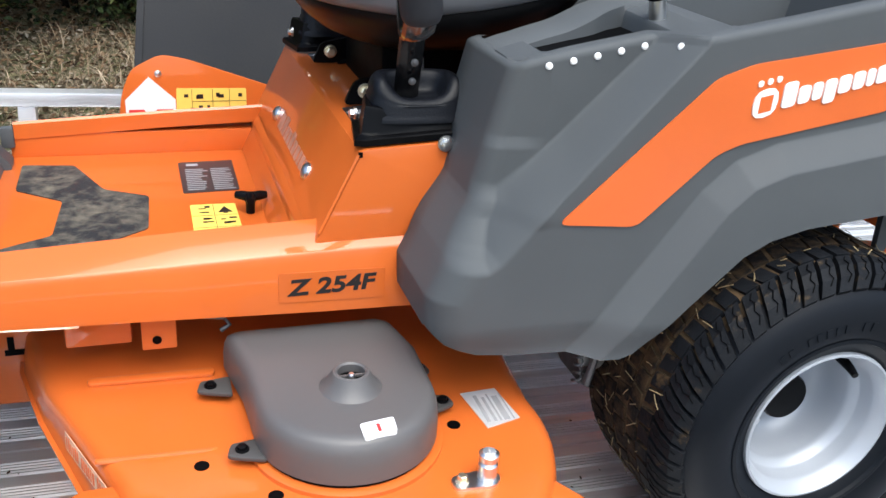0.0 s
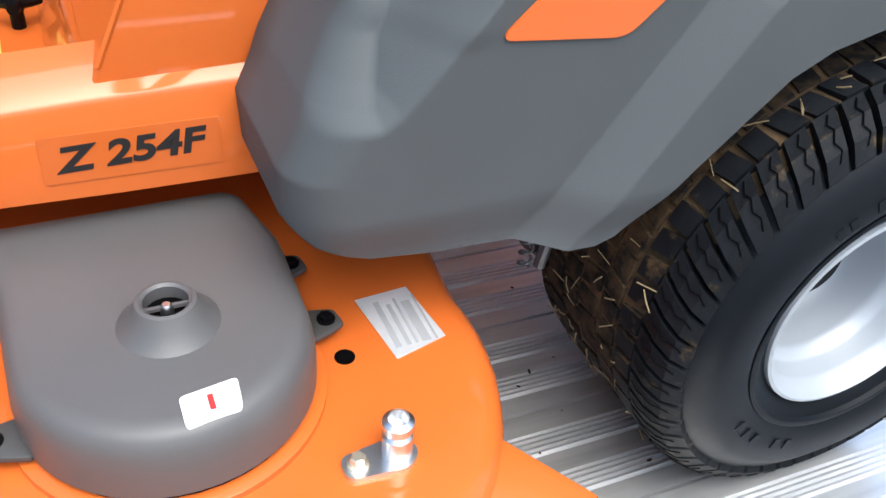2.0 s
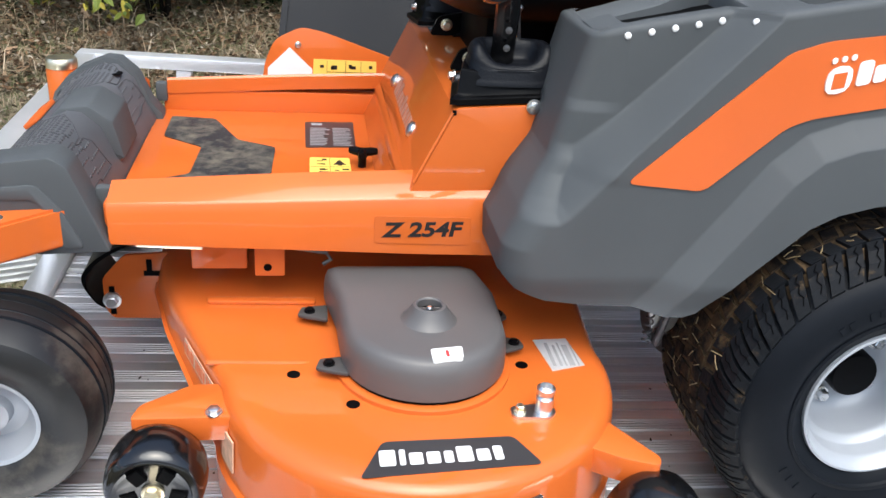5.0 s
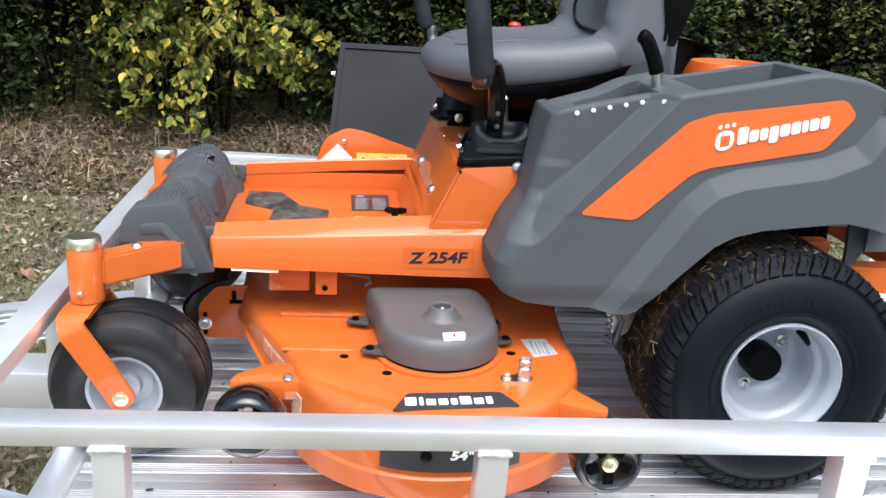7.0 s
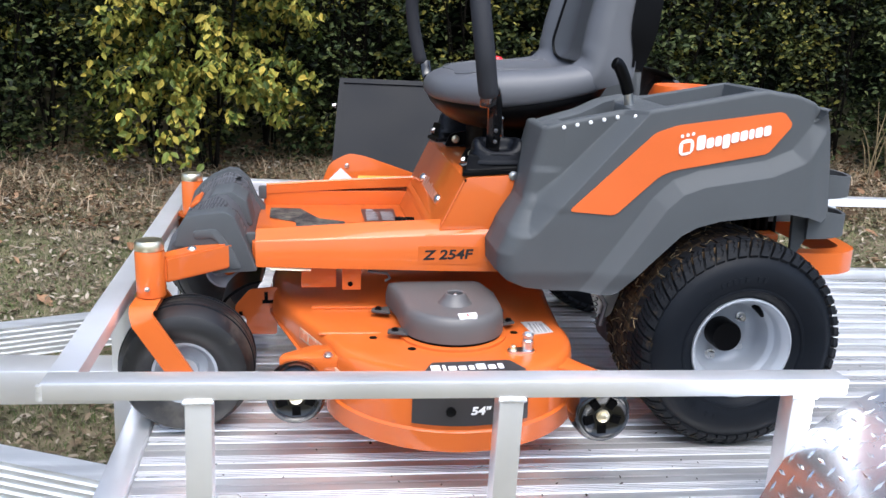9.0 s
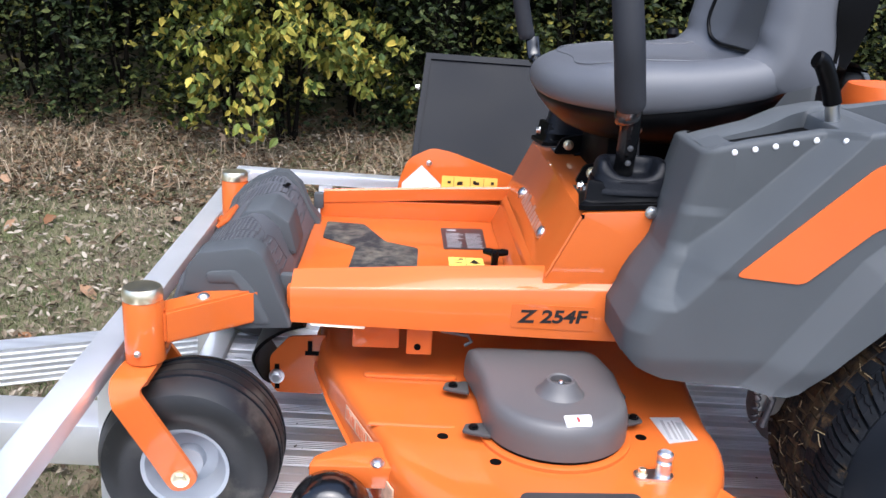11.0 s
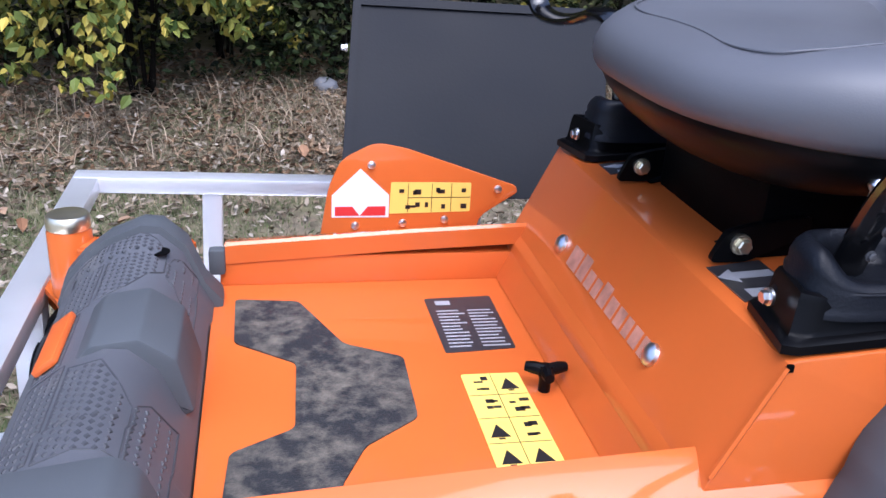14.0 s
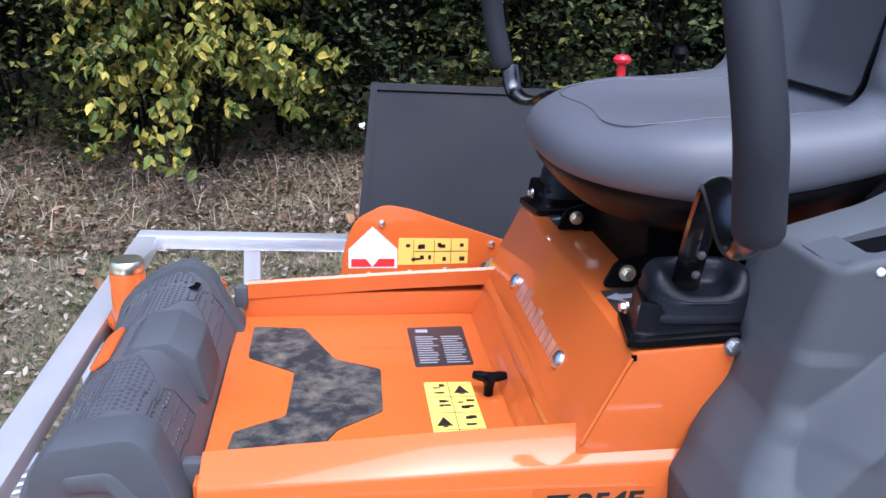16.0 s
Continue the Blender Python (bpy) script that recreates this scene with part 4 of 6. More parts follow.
            ring.append((x, y, brim(x) + (zt - brim(x)) * up))
        rings.append(ring)
    c = part("seat_cushion", loft(rings), VINYL, mower, "grey vinyl bucket seat cushion with raised edges", 60)
    part("backrest", loft(pad[25:]), VINYL, c, "grey vinyl backrest with side bolsters", 60)
    part("back_shell", loft(shell[36:]), BLACK, c, "black shell behind the backrest")
    pan = []
    for q, z in ((0.36, 0.652), (0.52, 0.655), (0.66, 0.662), (0.78, 0.673), (0.87, 0.687), (0.945, 0.705), (0.972, 0.716), (0.972, 0.722), (0.90, 0.728), (0.6, 0.73)):
        ring = superring(-0.412, MID, 0.224 * q, 0.250 * q, z, p=0.72)
        pan.append([(x, MID + (y - MID) * (1 - 0.10 * smooth((-0.50 - x) / 0.13)), w + (brim(x) - 0.722) * smooth((w - 0.65) / 0.05)) for x, y, w in ring])
    part("seat_pan", loft(pan), PAN, mower, "black moulded seat pan")
    def on_seat(x, y):
        z = interp(x, [(-0.64, 0.778), (-0.60, 0.784), (-0.55, 0.790), (-0.48, 0.793), (-0.40, 0.788), (-0.33, 0.786), (-0.19, 0.80)])
        z += interp(x, [(-0.60, 0.0), (-0.48, 0.010), (-0.40, 0.018), (-0.33, 0.030), (-0.19, 0.05)]) * smooth((abs(y) / 0.252 - 0.30) / 0.45)
        return Vector((x, MID + y, z + 0.0003))
    half = [(-0.575, -0.03), (-0.583, -0.10), (-0.572, -0.150), (-0.545, -0.166), (-0.48, -0.170), (-0.40, -0.160), (-0.33, -0.150), (-0.29, -0.146)]
    loop = [(x, y) for x, y in half[::-1]] + [(x, -y) for x, y in half]
    line = [on_seat(p.x, p.y) for p in curve_through([Vector((x, y, 0)) for x, y in loop], 6)]
    part("seam", tube(line, 0.0012, 6), VINYL, c)
    pts = rounded([(0.395, 0.815), (0.695, 0.815), (0.672, 1.11), (0.418, 1.11)], 0.07, 10)
    def back_x(y, z):
        return interp(z, [(0.80, -0.276), (0.82, -0.258), (0.84, -0.246), (0.90, -0.232), (0.98, -0.218), (1.07, -0.200), (1.14, -0.186)]) - 0.064 * smooth((abs(y - MID) / 0.235 - 0.35) / 0.5)
    mesh = bmesh.new()
    rows = []
    for j in range(13):
        k = 1 - (j / 12)
        rows.append([mesh.verts.new((0, MID + (y - MID) * k, 0.955 + (z - 0.955) * k)) for y, z in pts])
    for A, B in zip(rows, rows[1:]):
        for i in range(len(A)):
            mesh.faces.new((A[i], A[(i + 1) % len(A)], B[(i + 1) % len(A)], B[i]))
    for v in mesh.verts:
        v.co.x = back_x(v.co.y, v.co.z) - 0.004
    bmesh.ops.remove_doubles(mesh, verts=mesh.verts, dist=0.0005)
    part("back_panel", mesh, VINYL_DARK, c, "dark inset back panel with piping")
    edge = [(back_x(y, z) - 0.0035, y, z) for y, z in pts]
    part("piping", tube(edge + edge[:1], 0.0042, 8), BLACK, c)
    # seat base: slide, springs, brackets
    part("seat_slide", box(-0.510, -0.22, 0.452, 0.694, 0.566, 0.66, 0.008), DARK, mower, "black seat slide and suspension")
    for y in (0.446, 0.700):
        br = prism(rounded([(-0.565, 0.572), (-0.525, 0.572), (-0.46, 0.60), (-0.46, 0.62), (-0.52, 0.612), (-0.55, 0.605)], 0.008), "y", y - 0.004, y + 0.004)
        bo = part("seat_bracket", br, BLACK, mower)
        part("pivot_bolt", bolt((-0.535, y - 0.004, 0.592), "y", 0.008, -0.012), BRASS, bo, "yellow zinc pivot bolt")


build_seat()


# --- plastic wheel guards over the drive wheels ---
LOWER = [(-0.534, 0.392), (-0.515, 0.374), (-0.475, 0.358), (-0.42, 0.351), (-0.29, 0.346), (-0.272, 0.352), (-0.215, 0.412), (-0.145, 0.480), (-0.11, 0.499), (-0.06, 0.512), (0.095, 0.528), (0.148, 0.518), (0.20, 0.499), (0.239, 0.503)]
UPPER = [(-0.60, 0.688), (-0.438, 0.688), (-0.40, 0.700), (-0.236, 0.734), (-0.10, 0.758), (0.0, 0.777), (0.03, 0.781), (0.10, 0.772), (0.145, 0.757), (0.163, 0.743), (0.181, 0.705), (0.219, 0.576), (0.239, 0.512)]
P_HIGH = [(-0.62, 0.476), (-0.480, 0.472), (-0.468, 0.473), (-0.455, 0.482), (-0.241, 0.723), (-0.18, 0.79)]
P_LOW = [(-0.365, 0.33), (-0.30, 0.425), (-0.205, 0.560), (-0.165, 0.597), (-0.11, 0.617), (0.04, 0.640), (0.10, 0.665), (0.14, 0.72)]


def side_of(x, z, line):
    """Signed distance to a line of points: above or ahead of it is positive."""
    best, sign = 9.0, 1
    for (x0, z0), (x1, z1) in zip(line, line[1:]):
        dx, dz = x1 - x0, z1 - z0
        t = min(1, max(0, ((x - x0) * dx + (z - z0) * dz) / (dx * dx + dz * dz)))
        d = math.hypot(x - x0 - t * dx, z - z0 - t * dz)
        if d < best:
            best, sign = d, (1 if dx * (z - z0) - dz * (x - x0) > 0 else -1)
    return best * sign


def front_of(z):
    return interp(z, [(0.36, -0.530), (0.432, -0.534), (0.470, -0.516), (0.480, -0.511), (0.530, -0.478), (0.540, -0.473), (0.598, -0.4595), (0.612, -0.4555), (0.69, -0.437), (0.8, -0.42)])


def ramp(t):
    """Nearly straight slope from 0 to 1 with small rounded ends."""
    t = min(1.0, max(0.0, t))
    return 0.88 * t + 0.12 * smooth(t)


def guard_y(x, z):
    """How far in the guard's side lies at a place along it."""
    y = 0.078
    deep = interp(x, [(-0.46, 0.074), (-0.39, 0.062), (-0.24, 0.054), (-0.10, 0.03)])
    band = side_of(x, z, P_HIGH) / interp(x, [(-0.455, 0.040), (-0.435, 0.036), (-0.37, 0.028), (-0.25, 0.022)])
    soft = smooth((-0.385 - x) / 0.05)
    y += deep * (ramp(band) * (1 - soft) + smooth((band + 0.12) / 1.24) * soft)
    y -= 0.0045 * ramp((0.614 - z) / 0.014) * (1 - smooth((x + 0.425) / 0.05)) * smooth((z - 0.52) / 0.02)
    y -= 0.028 * ramp(-side_of(x, z, P_LOW) / 0.032)
    y += 2.6 * max(0, x - 0.13) ** 1.55
    y += 0.010 * smooth((0.40 - z) / 0.05)
    return y


JOIN = -0.385      # where the rounded front meets the long side


def front_path(k, z):
    """Plan of the rounded front at one height: k from 0 at its inner end to 1 on the side."""
    fx = front_of(z)
    yin = interp(z, [(0.46, 0.2435), (0.50, 0.257), (0.575, 0.257), (0.61, 0.305)])
    r = interp(z, [(0.38, 0.045), (0.47, 0.042), (0.52, 0.028), (0.60, 0.024), (0.70, 0.024)])
    ys = guard_y(fx + r, z)
    if k < 0.3:
        return fx, yin + (ys + r - yin) * k / 0.3
    if k < 0.65:
        a = (k - 0.3) / 0.35 * math.pi / 2
        return fx + r * (1 - math.cos(a)), ys + r * (1 - math.sin(a))
    x = fx + r + (JOIN - fx - r) * (k - 0.65) / 0.35
    return x, guard_y(x, z)


def guard_skin():
    bm = bmesh.new()
    n = 170
    cols = []
    for k in [0, 0.1, 0.2, 0.27] + list(np.linspace(0.3, 0.65, 13)) + list(np.linspace(0.66, 0.99, 40)):
        x0, _ = front_path(k, 0.40)
        lo = interp(x0, LOWER) if k > 0.3 else 0.387
        hi = interp(front_path(k, 0.69)[0], UPPER)
        cols.append([])
        for i in range(n + 1):
            z = lo + (hi - lo) * i / n
            x, y = front_path(k, z)
            cols[-1].append(bm.verts.new((x, y, z)))
    for x in sorted(set([p[0] for p in LOWER + UPPER if p[0] > JOIN] + list(np.linspace(JOIN, 0.239, 250)))):
        lo, hi = interp(x, LOWER), interp(x, UPPER)
        cols.append([bm.verts.new((x, guard_y(x, lo + (hi - lo) * k / n), lo + (hi - lo) * k / n)) for k in range(n + 1)])
    # the rim rolls over inward
    top = [c[-1].co.copy() for c in cols]
    for a in (0.4, 0.8, 1.2, 1.57):
        for i, c in enumerate(cols):
            t = top[min(i + 1, len(top) - 1)] - top[max(i - 1, 0)]
            inw = Vector((-t.y, t.x, 0)).normalized()
            c.append(bm.verts.new(top[i] + inw * 0.009 * (1 - math.cos(a)) + Vector((0, 0, 0.009 * math.sin(a)))))
    for i, c in enumerate(cols):
        t = top[min(i + 1, len(top) - 1)] - top[max(i - 1, 0)]
        if top[i].x < -0.390:
            c.append(bm.verts.new(c[-1].co + Vector((-t.y, t.x, 0)).normalized() * 0.011))
    for A, B in zip(cols, cols[1:]):
        for k in range(min(len(A), len(B)) - 1):
            bm.faces.new((A[k], A[k + 1], B[k + 1], B[k]))
    # turned-in edge below, at the front and behind
    def turn_in(row, dy, dx=0, dz=0):
        inn = [bm.verts.new((v.co.x + dx, v.co.y + dy, v.co.z + dz)) for v in row]
        for i in range(len(row) - 1):
            bm.faces.new((row[i], row[i + 1], inn[i + 1], inn[i]))
    turn_in([c[0] for c in cols], 0.03, 0, 0.004)
    turn_in(cols[0], 0.012, 0.012)
    turn_in(cols[-1], 0.10, 0.02)
    turn_in([c[n + 4] for c in cols if c[n + 4].co.x > 0.02], 0.16)
    return bm


def guard_top():
    """Top with an open slot for the height lever and a tray behind it."""
    secs = []
    xs = sorted(list(np.linspace(-0.4285, 0.035, 50)) + list(np.linspace(-0.396, -0.380, 8)) + list(np.linspace(-0.262, -0.246, 8)) + list(np.linspace(-0.188, -0.172, 6)))
    for x in xs:
        z = interp(x, UPPER) + 0.009 - 0.0015 * (1 - smooth((x + 0.40) / 0.04))
        yo = guard_y(max(x, -0.40), z - 0.009) + 0.0085 + 0.036 * (1 - smooth((x + 0.4285) / 0.03)) ** 2
        a = smooth((x + 0.394) / 0.012) * (1 - smooth((x + 0.260) / 0.012))
        b = smooth((x + 0.186) / 0.012) * (1 - smooth((x - 0.005) / 0.012))
        d = max(0.05 * a, 0.07 * b)
        hump = 0.012 * smooth((x + 0.34) / 0.07) * (1 - smooth((x + 0.225) / 0.06))
        yi = interp(x, [(-0.44, 0.225), (-0.30, 0.225), (-0.20, 0.262), (-0.15, 0.272), (0.03, 0.262)])
        wide = interp(x, [(-0.44, 0.300), (-0.20, 0.310), (-0.15, 0.300), (0.03, 0.290)])
        drop = 0.004 * (1 - smooth((x + 0.40) / 0.10))
        secs.append([(x, yo - 0.005, z - 0.0035), (x, yo - 0.0004, z - 0.0004), (x, yo + 0.014, z), (x, yo + 0.019, z - 0.003 * (a + b)), (x, yo + 0.021, z - d), (x, yi, z - d + hump * 0.3),
                     (x, yi + 0.003, z - drop + hump - 0.003), (x, yi + 0.008, z - drop + hump), (x, wide - 0.010, z - drop + hump), (x, wide, z - drop + hump - 0.012), (x, wide, z - 0.14)])
    return loft(secs, closed=False)


def stripe_pts():
    return rounded([(-0.390, 0.529), (-0.288, 0.520), (-0.195, 0.606), (-0.165, 0.618), (0.043, 0.655), (0.094, 0.718), (0.070, 0.746), (-0.165, 0.714), (-0.212, 0.698)], 0.012, 5)


def drape(pts, off):
    """A flat outline laid on the guard's side, off proud of it."""
    me = bmesh.new()
    vs = [me.verts.new((x, 0, z)) for x, z in pts]
    f = me.faces.new(vs)
    bmesh.ops.triangulate(me, faces=[f])
    bmesh.ops.subdivide_edges(me, edges=me.edges, cuts=5, use_grid_fill=True)
    bmesh.ops.triangulate(me, faces=me.faces)
    rim = [e for e in me.edges if len(e.link_faces) == 1]
    for v in me.verts:
        v.co.y = guard_y(v.co.x, v.co.z) - off
    r = bmesh.ops.extrude_edge_only(me, edges=rim)
    for v in r["geom"]:
        if isinstance(v, bmesh.types.BMVert):
            v.co.y += off + 0.003
    return me


def wheel_guard(near):
    f = (lambda b: b) if near else mirror
    g = part("wheel_guard", f(guard_skin()), GREY, mower, "dark grey moulded wheel guard" if near else "", 75)
    part("guard_top", f(guard_top()), GREY, g, "", 40)
    # black slab just below the rim paints the slot's shaded inside
    floor = loft([[(x, guard_y(x, interp(x, UPPER)) + 0.022, interp(x, UPPER) - 0.005), (x, 0.235, interp(x, UPPER) - 0.005), (x, 0.235, interp(x, UPPER) - 0.06), (x, guard_y(x, interp(x, UPPER)) + 0.022, interp(x, UPPER) - 0.06)] for x in (-0.388, -0.33, -0.258)])
    part("lever_slot", f(floor), DARK, g, "black slab standing for shade inside the height lever's slot" if near else "")
    st = part("stripe", f(drape(stripe_pts(), 0.0022)), ORANGE_PLASTIC, g, "orange accent stripe" if near else "")
    if near:
        mk = bmesh.new()
        def bar(x0, x1, z0, z1, r=0.004):
            x0, x1, z0, z1 = -0.160 + (x0 + 0.168) * 0.93, -0.160 + (x1 + 0.168) * 0.93, z0 + 0.000, z1 - 0.002
            s = (0.717 - 0.672) / 0.21    # the lettering climbs towards the rear
            q = [(x0, z0 + s * (x0 + 0.15)), (x1, z0 + s * (x1 + 0.15)), (x1, z1 + s * (x1 + 0.15)), (x0, z1 + s * (x0 + 0.15))]
            prism(rounded(q, r, 3), "y", 0.0735, 0.0800, bm=mk)
        bar(-0.168, -0.133, 0.650, 0.686, 0.016)
        for a in (-0.166, -0.153, -0.140):
            bar(a, a + 0.007, 0.689, 0.698, 0.003)
        x = -0.126
        for w, lo, hi in ((0.022, 0, 32), (0.019, 0, 23), (0.016, 0, 23), (0.019, -8, 23), (0.020, 0, 23), (0.019, 0, 23), (0.013, 0, 23), (0.019, 0, 23), (0.018, 0, 23)):
            bar(x, x + w * 0.9, 0.655 + lo / 1000, 0.655 + hi / 1000, 0.005)
            x += (w + 0.0038) * 0.90
        part("mark", mk, WHITE, st, "white maker's mark")
        mk = bmesh.new()
        prism([(-0.152, 0.656), (-0.135, 0.6595), (-0.135, 0.679), (-0.152, 0.6755)], "y", 0.0731, 0.0736, bm=mk)
        part("mark_field", mk, ORANGE_PLASTIC, st)
    # white discs stand for light showing through the lever's height holes
    for k in range(6):
        x = -0.394 + k * 0.0287
        z = interp(x, UPPER) - 0.003
        b = lathe([(0.0046, 0), (0.004, -0.002), (0.002, -0.003)], (x, guard_y(x, z) + 0.0006, z), "y", 12)
        part("height_mark", f(b), WHITE, g, "small white disc for light through a height hole" if near and k == 0 else "")
    part("rear_cap", f(lathe([(0.03, 0.0), (0.03, 0.035), (0.024, 0.045)], (0.165, 0.20, 0.70), "z", 20)), GREY, g)
    return g


wheel_guard(True)
wheel_guard(False)
# deck height lever with its grip
lv = part("height_lever", tube([(-0.215, 0.19, 0.60), (-0.236, 0.186, 0.738), (-0.243, 0.184, 0.772)], 0.0105, 12), STEEL, mower, "chromed deck-height lever")
part("lever_grip", tube(curve_through([(-0.242, 0.184, 0.770), (-0.254, 0.181, 0.800), (-0.270, 0.178, 0.828), (-0.282, 0.177, 0.835)], 4), [0.0135] * 12 + [0.011], 14), BLACK, lv, "black lever grip")


# --- rear: engine, hooks, bumper ---
eng = part("engine", box(-0.10, 0.22, 0.36, 0.73, 0.42, 0.64, 0.02), DARK, mower, "dark engine behind the seat")
part("engine_shroud", lathe([(0.10, 0.62), (0.10, 0.722), (0.086, 0.752), (0.082, 0.759), (0.074, 0.757), (0.070, 0.742), (0.02, 0.739)], (0.055, MID + 0.02, 0), "z", 32), ORANGE_PLASTIC, eng, "round orange engine shroud")
for k in range(7):
    part("cooling_fin", box(0.07 + k * 0.022, 0.080 + k * 0.022, 0.30, 0.37, 0.40, 0.58, 0.002), DARK, eng)
part("muffler", tube([(0.20, 0.40, 0.50), (0.20, 0.68, 0.50)], 0.055, 18), CAST, eng)
part("choke_knob", lathe([(0.009, 0.74), (0.009, 0.772), (0.017, 0.776), (0.0185, 0.783), (0.013, 0.790), (0.004, 0.792)], (-0.325, 1.19, 0.0), "z", 20), RED, mower, "red mushroom choke knob")
part("throttle_knob", lathe([(0.004, 0.74), (0.004, 0.775), (0.013, 0.782), (0.017, 0.795), (0.012, 0.808), (0.003, 0.811)], (-0.20, 1.20, 0), "z", 16), BLACK, mower, "black throttle knob")


def hook(z0, z1, r):
    pts = [(0.19, 0.13), (0.25, 0.135), (0.30, 0.165), (0.318, 0.22), (0.305, 0.275), (0.26, 0.30), (0.19, 0.305)]
    c = curve_through([Vector((*p, 0)) for p in pts], 5)
    out = []
    for i, p in enumerate(c):
        d = (c[min(i + 1, len(c) - 1)] - c[max(i - 1, 0)]).normalized()
        n = Vector((d.y, -d.x, 0)) * 0.004
        top = z1 - r * smooth((p.x - 0.22) / 0.1)
        out.append([(p.x + n.x, p.y + n.y, z0), (p.x + n.x, p.y + n.y, top), (p.x - n.x, p.y - n.y, top), (p.x - n.x, p.y - n.y, z0)])
    return loft(out)


both("rear_hook", lambda: hook(0.545, 0.60, 0.01), GREY, mower, "curved grey plastic tie hook")
both("rear_hook", lambda: hook(0.452, 0.515, 0.015), GREY, mower)
both("hook_web", lambda: prism([(0.17, 0.52), (0.22, 0.50), (0.30, 0.45), (0.21, 0.445), (0.19, 0.41), (0.175, 0.41)], "y", 0.16, 0.17), GREY, mower)
bp = curve_through([(0.10, 0.20, 0.385), (0.24, 0.16, 0.385), (0.335, 0.18, 0.385), (0.37, 0.26, 0.385), (0.375, MID, 0.385), (0.37, flip(0.26), 0.385), (0.335, flip(0.18), 0.385), (0.24, flip(0.16), 0.385), (0.10, flip(0.20), 0.385)], 5)
bars = []
for i, p in enumerate(bp):
    d = (bp[min(i + 1, len(bp) - 1)] - bp[max(i - 1, 0)]).normalized()
    n = Vector((d.y, -d.x, 0)) * 0.005
    bars.append([tuple(p + n + Vector((0, 0, -0.028))), tuple(p + n + Vector((0, 0, 0.024))), tuple(p - n * 6 + Vector((0, 0, 0.027))), tuple(p - n * 6 + Vector((0, 0, 0.022))), tuple(p - n + Vector((0, 0, 0.020))), tuple(p - n + Vector((0, 0, -0.028)))])
part("rear_bumper", loft(bars), ORANGE, mower, "orange steel rear bumper")


# --- wheels ---
def drive_wheel(near):
    f = (lambda b: b) if near else mirror
    R, C = 0.236, (0, 0.0, 0.238)
    prof = [(0.108, 0.018), (0.117, 0.004), (0.150, -0.010), (0.185, -0.012), (0.207, 0.000), (0.220, 0.018), (0.227, 0.05), (0.229, 0.12), (0.227, 0.19), (0.220, 0.222), (0.205, 0.238), (0.16, 0.248), (0.112, 0.222)]
    w = part("drive_wheel", f(lathe(prof, C, "y", 72, cap=False)), TYRE_SIDE, mower, "wide turf tyre with muddy tread" if near else "")
    mud = f(lathe([(0.2240, 0.026), (0.2325, 0.048), (0.2355, 0.085), (0.2366, 0.13), (0.2350, 0.19), (0.2240, 0.218)], C, "y", 72, cap=False))
    part("mud", mud, TYRE_MUD, w, "dried mud between the lugs" if near else "")
    # turf lugs: staggered rows wrapped round the carcass
    vs, fs = [], []

    def lug(a0, a1, y0, y1, skew, r0, r1, taper=0.9):
        k = len(vs)
        for r, q in ((r0, 1.0), (r1, taper)):
            am, ym = (a0 + a1) / 2, (y0 + y1) / 2
            for a, y in ((a0, y0), (a1, y0), (a1, y1), (a0, y1)):
                aa = am + (a - am) * q + skew * (y - ym)
                y2 = ym + (y - ym) * q
                vs.append((C[0] + r * math.cos(aa), C[1] + y2, C[2] + r * math.sin(aa)))
        fs.extend([(k, k + 1, k + 5, k + 4), (k + 1, k + 2, k + 6, k + 5), (k + 2, k + 3, k + 7, k + 6), (k + 3, k, k + 4, k + 7), (k + 4, k + 5, k + 6, k + 7)])
    n = 54
    st = 2 * math.pi / n
    rg = random.Random(9)
    for i in range(n):
        a = i * st
        for c, (y0, y1, sk) in enumerate(((0.0425, 0.0715, 0.5), (0.0745, 0.1020, -0.5), (0.1045, 0.1360, 0.4), (0.1385, 0.1660, 0.5), (0.1685, 0.1975, -0.5))):
            o = a + (c % 2) * st * 0.5 + rg.uniform(-0.006, 0.006)
            lug(o + 0.006, o + st * rg.uniform(0.82, 0.92), y0, y1, sk + rg.uniform(-0.5, 0.5), 0.226, 0.2388 + rg.uniform(-0.0022, 0.0008), 0.93)
        # shoulder lugs run down the sidewall
        for y0, y1, s in ((0.000, 0.040, 1), (0.200, 0.240, -1)):
            k = len(vs)
            q = a + st * 0.25
            prof2 = ((0.0405, 0.2385), (0.022, 0.2362), (0.006, 0.2285), (-0.003, 0.2135)) if s > 0 else ((0.1995, 0.2385), (0.218, 0.2362), (0.234, 0.2285), (0.243, 0.2135))
            for j, (yy, rr) in enumerate(prof2):
                sh = 0.036 * j
                for aa in (q + sh, q + st * 0.76 + sh):
                    vs.append((C[0] + rr * math.cos(aa), C[1] + yy, C[2] + rr * math.sin(aa)))
            for j, (yy, rr) in enumerate(prof2):
                sh = 0.036 * j
                for aa in (q + sh - 0.006, q + st * 0.76 + sh + 0.006):
                    vs.append((C[0] + (rr - 0.016) * math.cos(aa), C[1] + yy + 0.010 * s, C[2] + (rr - 0.016) * math.sin(aa)))
            for j in range(3):
                b = k + 2 * j
                fs.append((b, b + 1, b + 3, b + 2))
                fs.append((b, b + 2, b + 10, b + 8))
                fs.append((b + 1, b + 9, b + 11, b + 3))
            fs.append((k, k + 8, k + 9, k + 1))
            fs.append((k + 6, k + 7, k + 15, k + 14))
    me = sheet_mesh("tread", [(x, y if near else flip(y), z) for x, y, z in vs], fs, TYRE_TREAD)
    me.materials.append(TREAD_MUDDY)
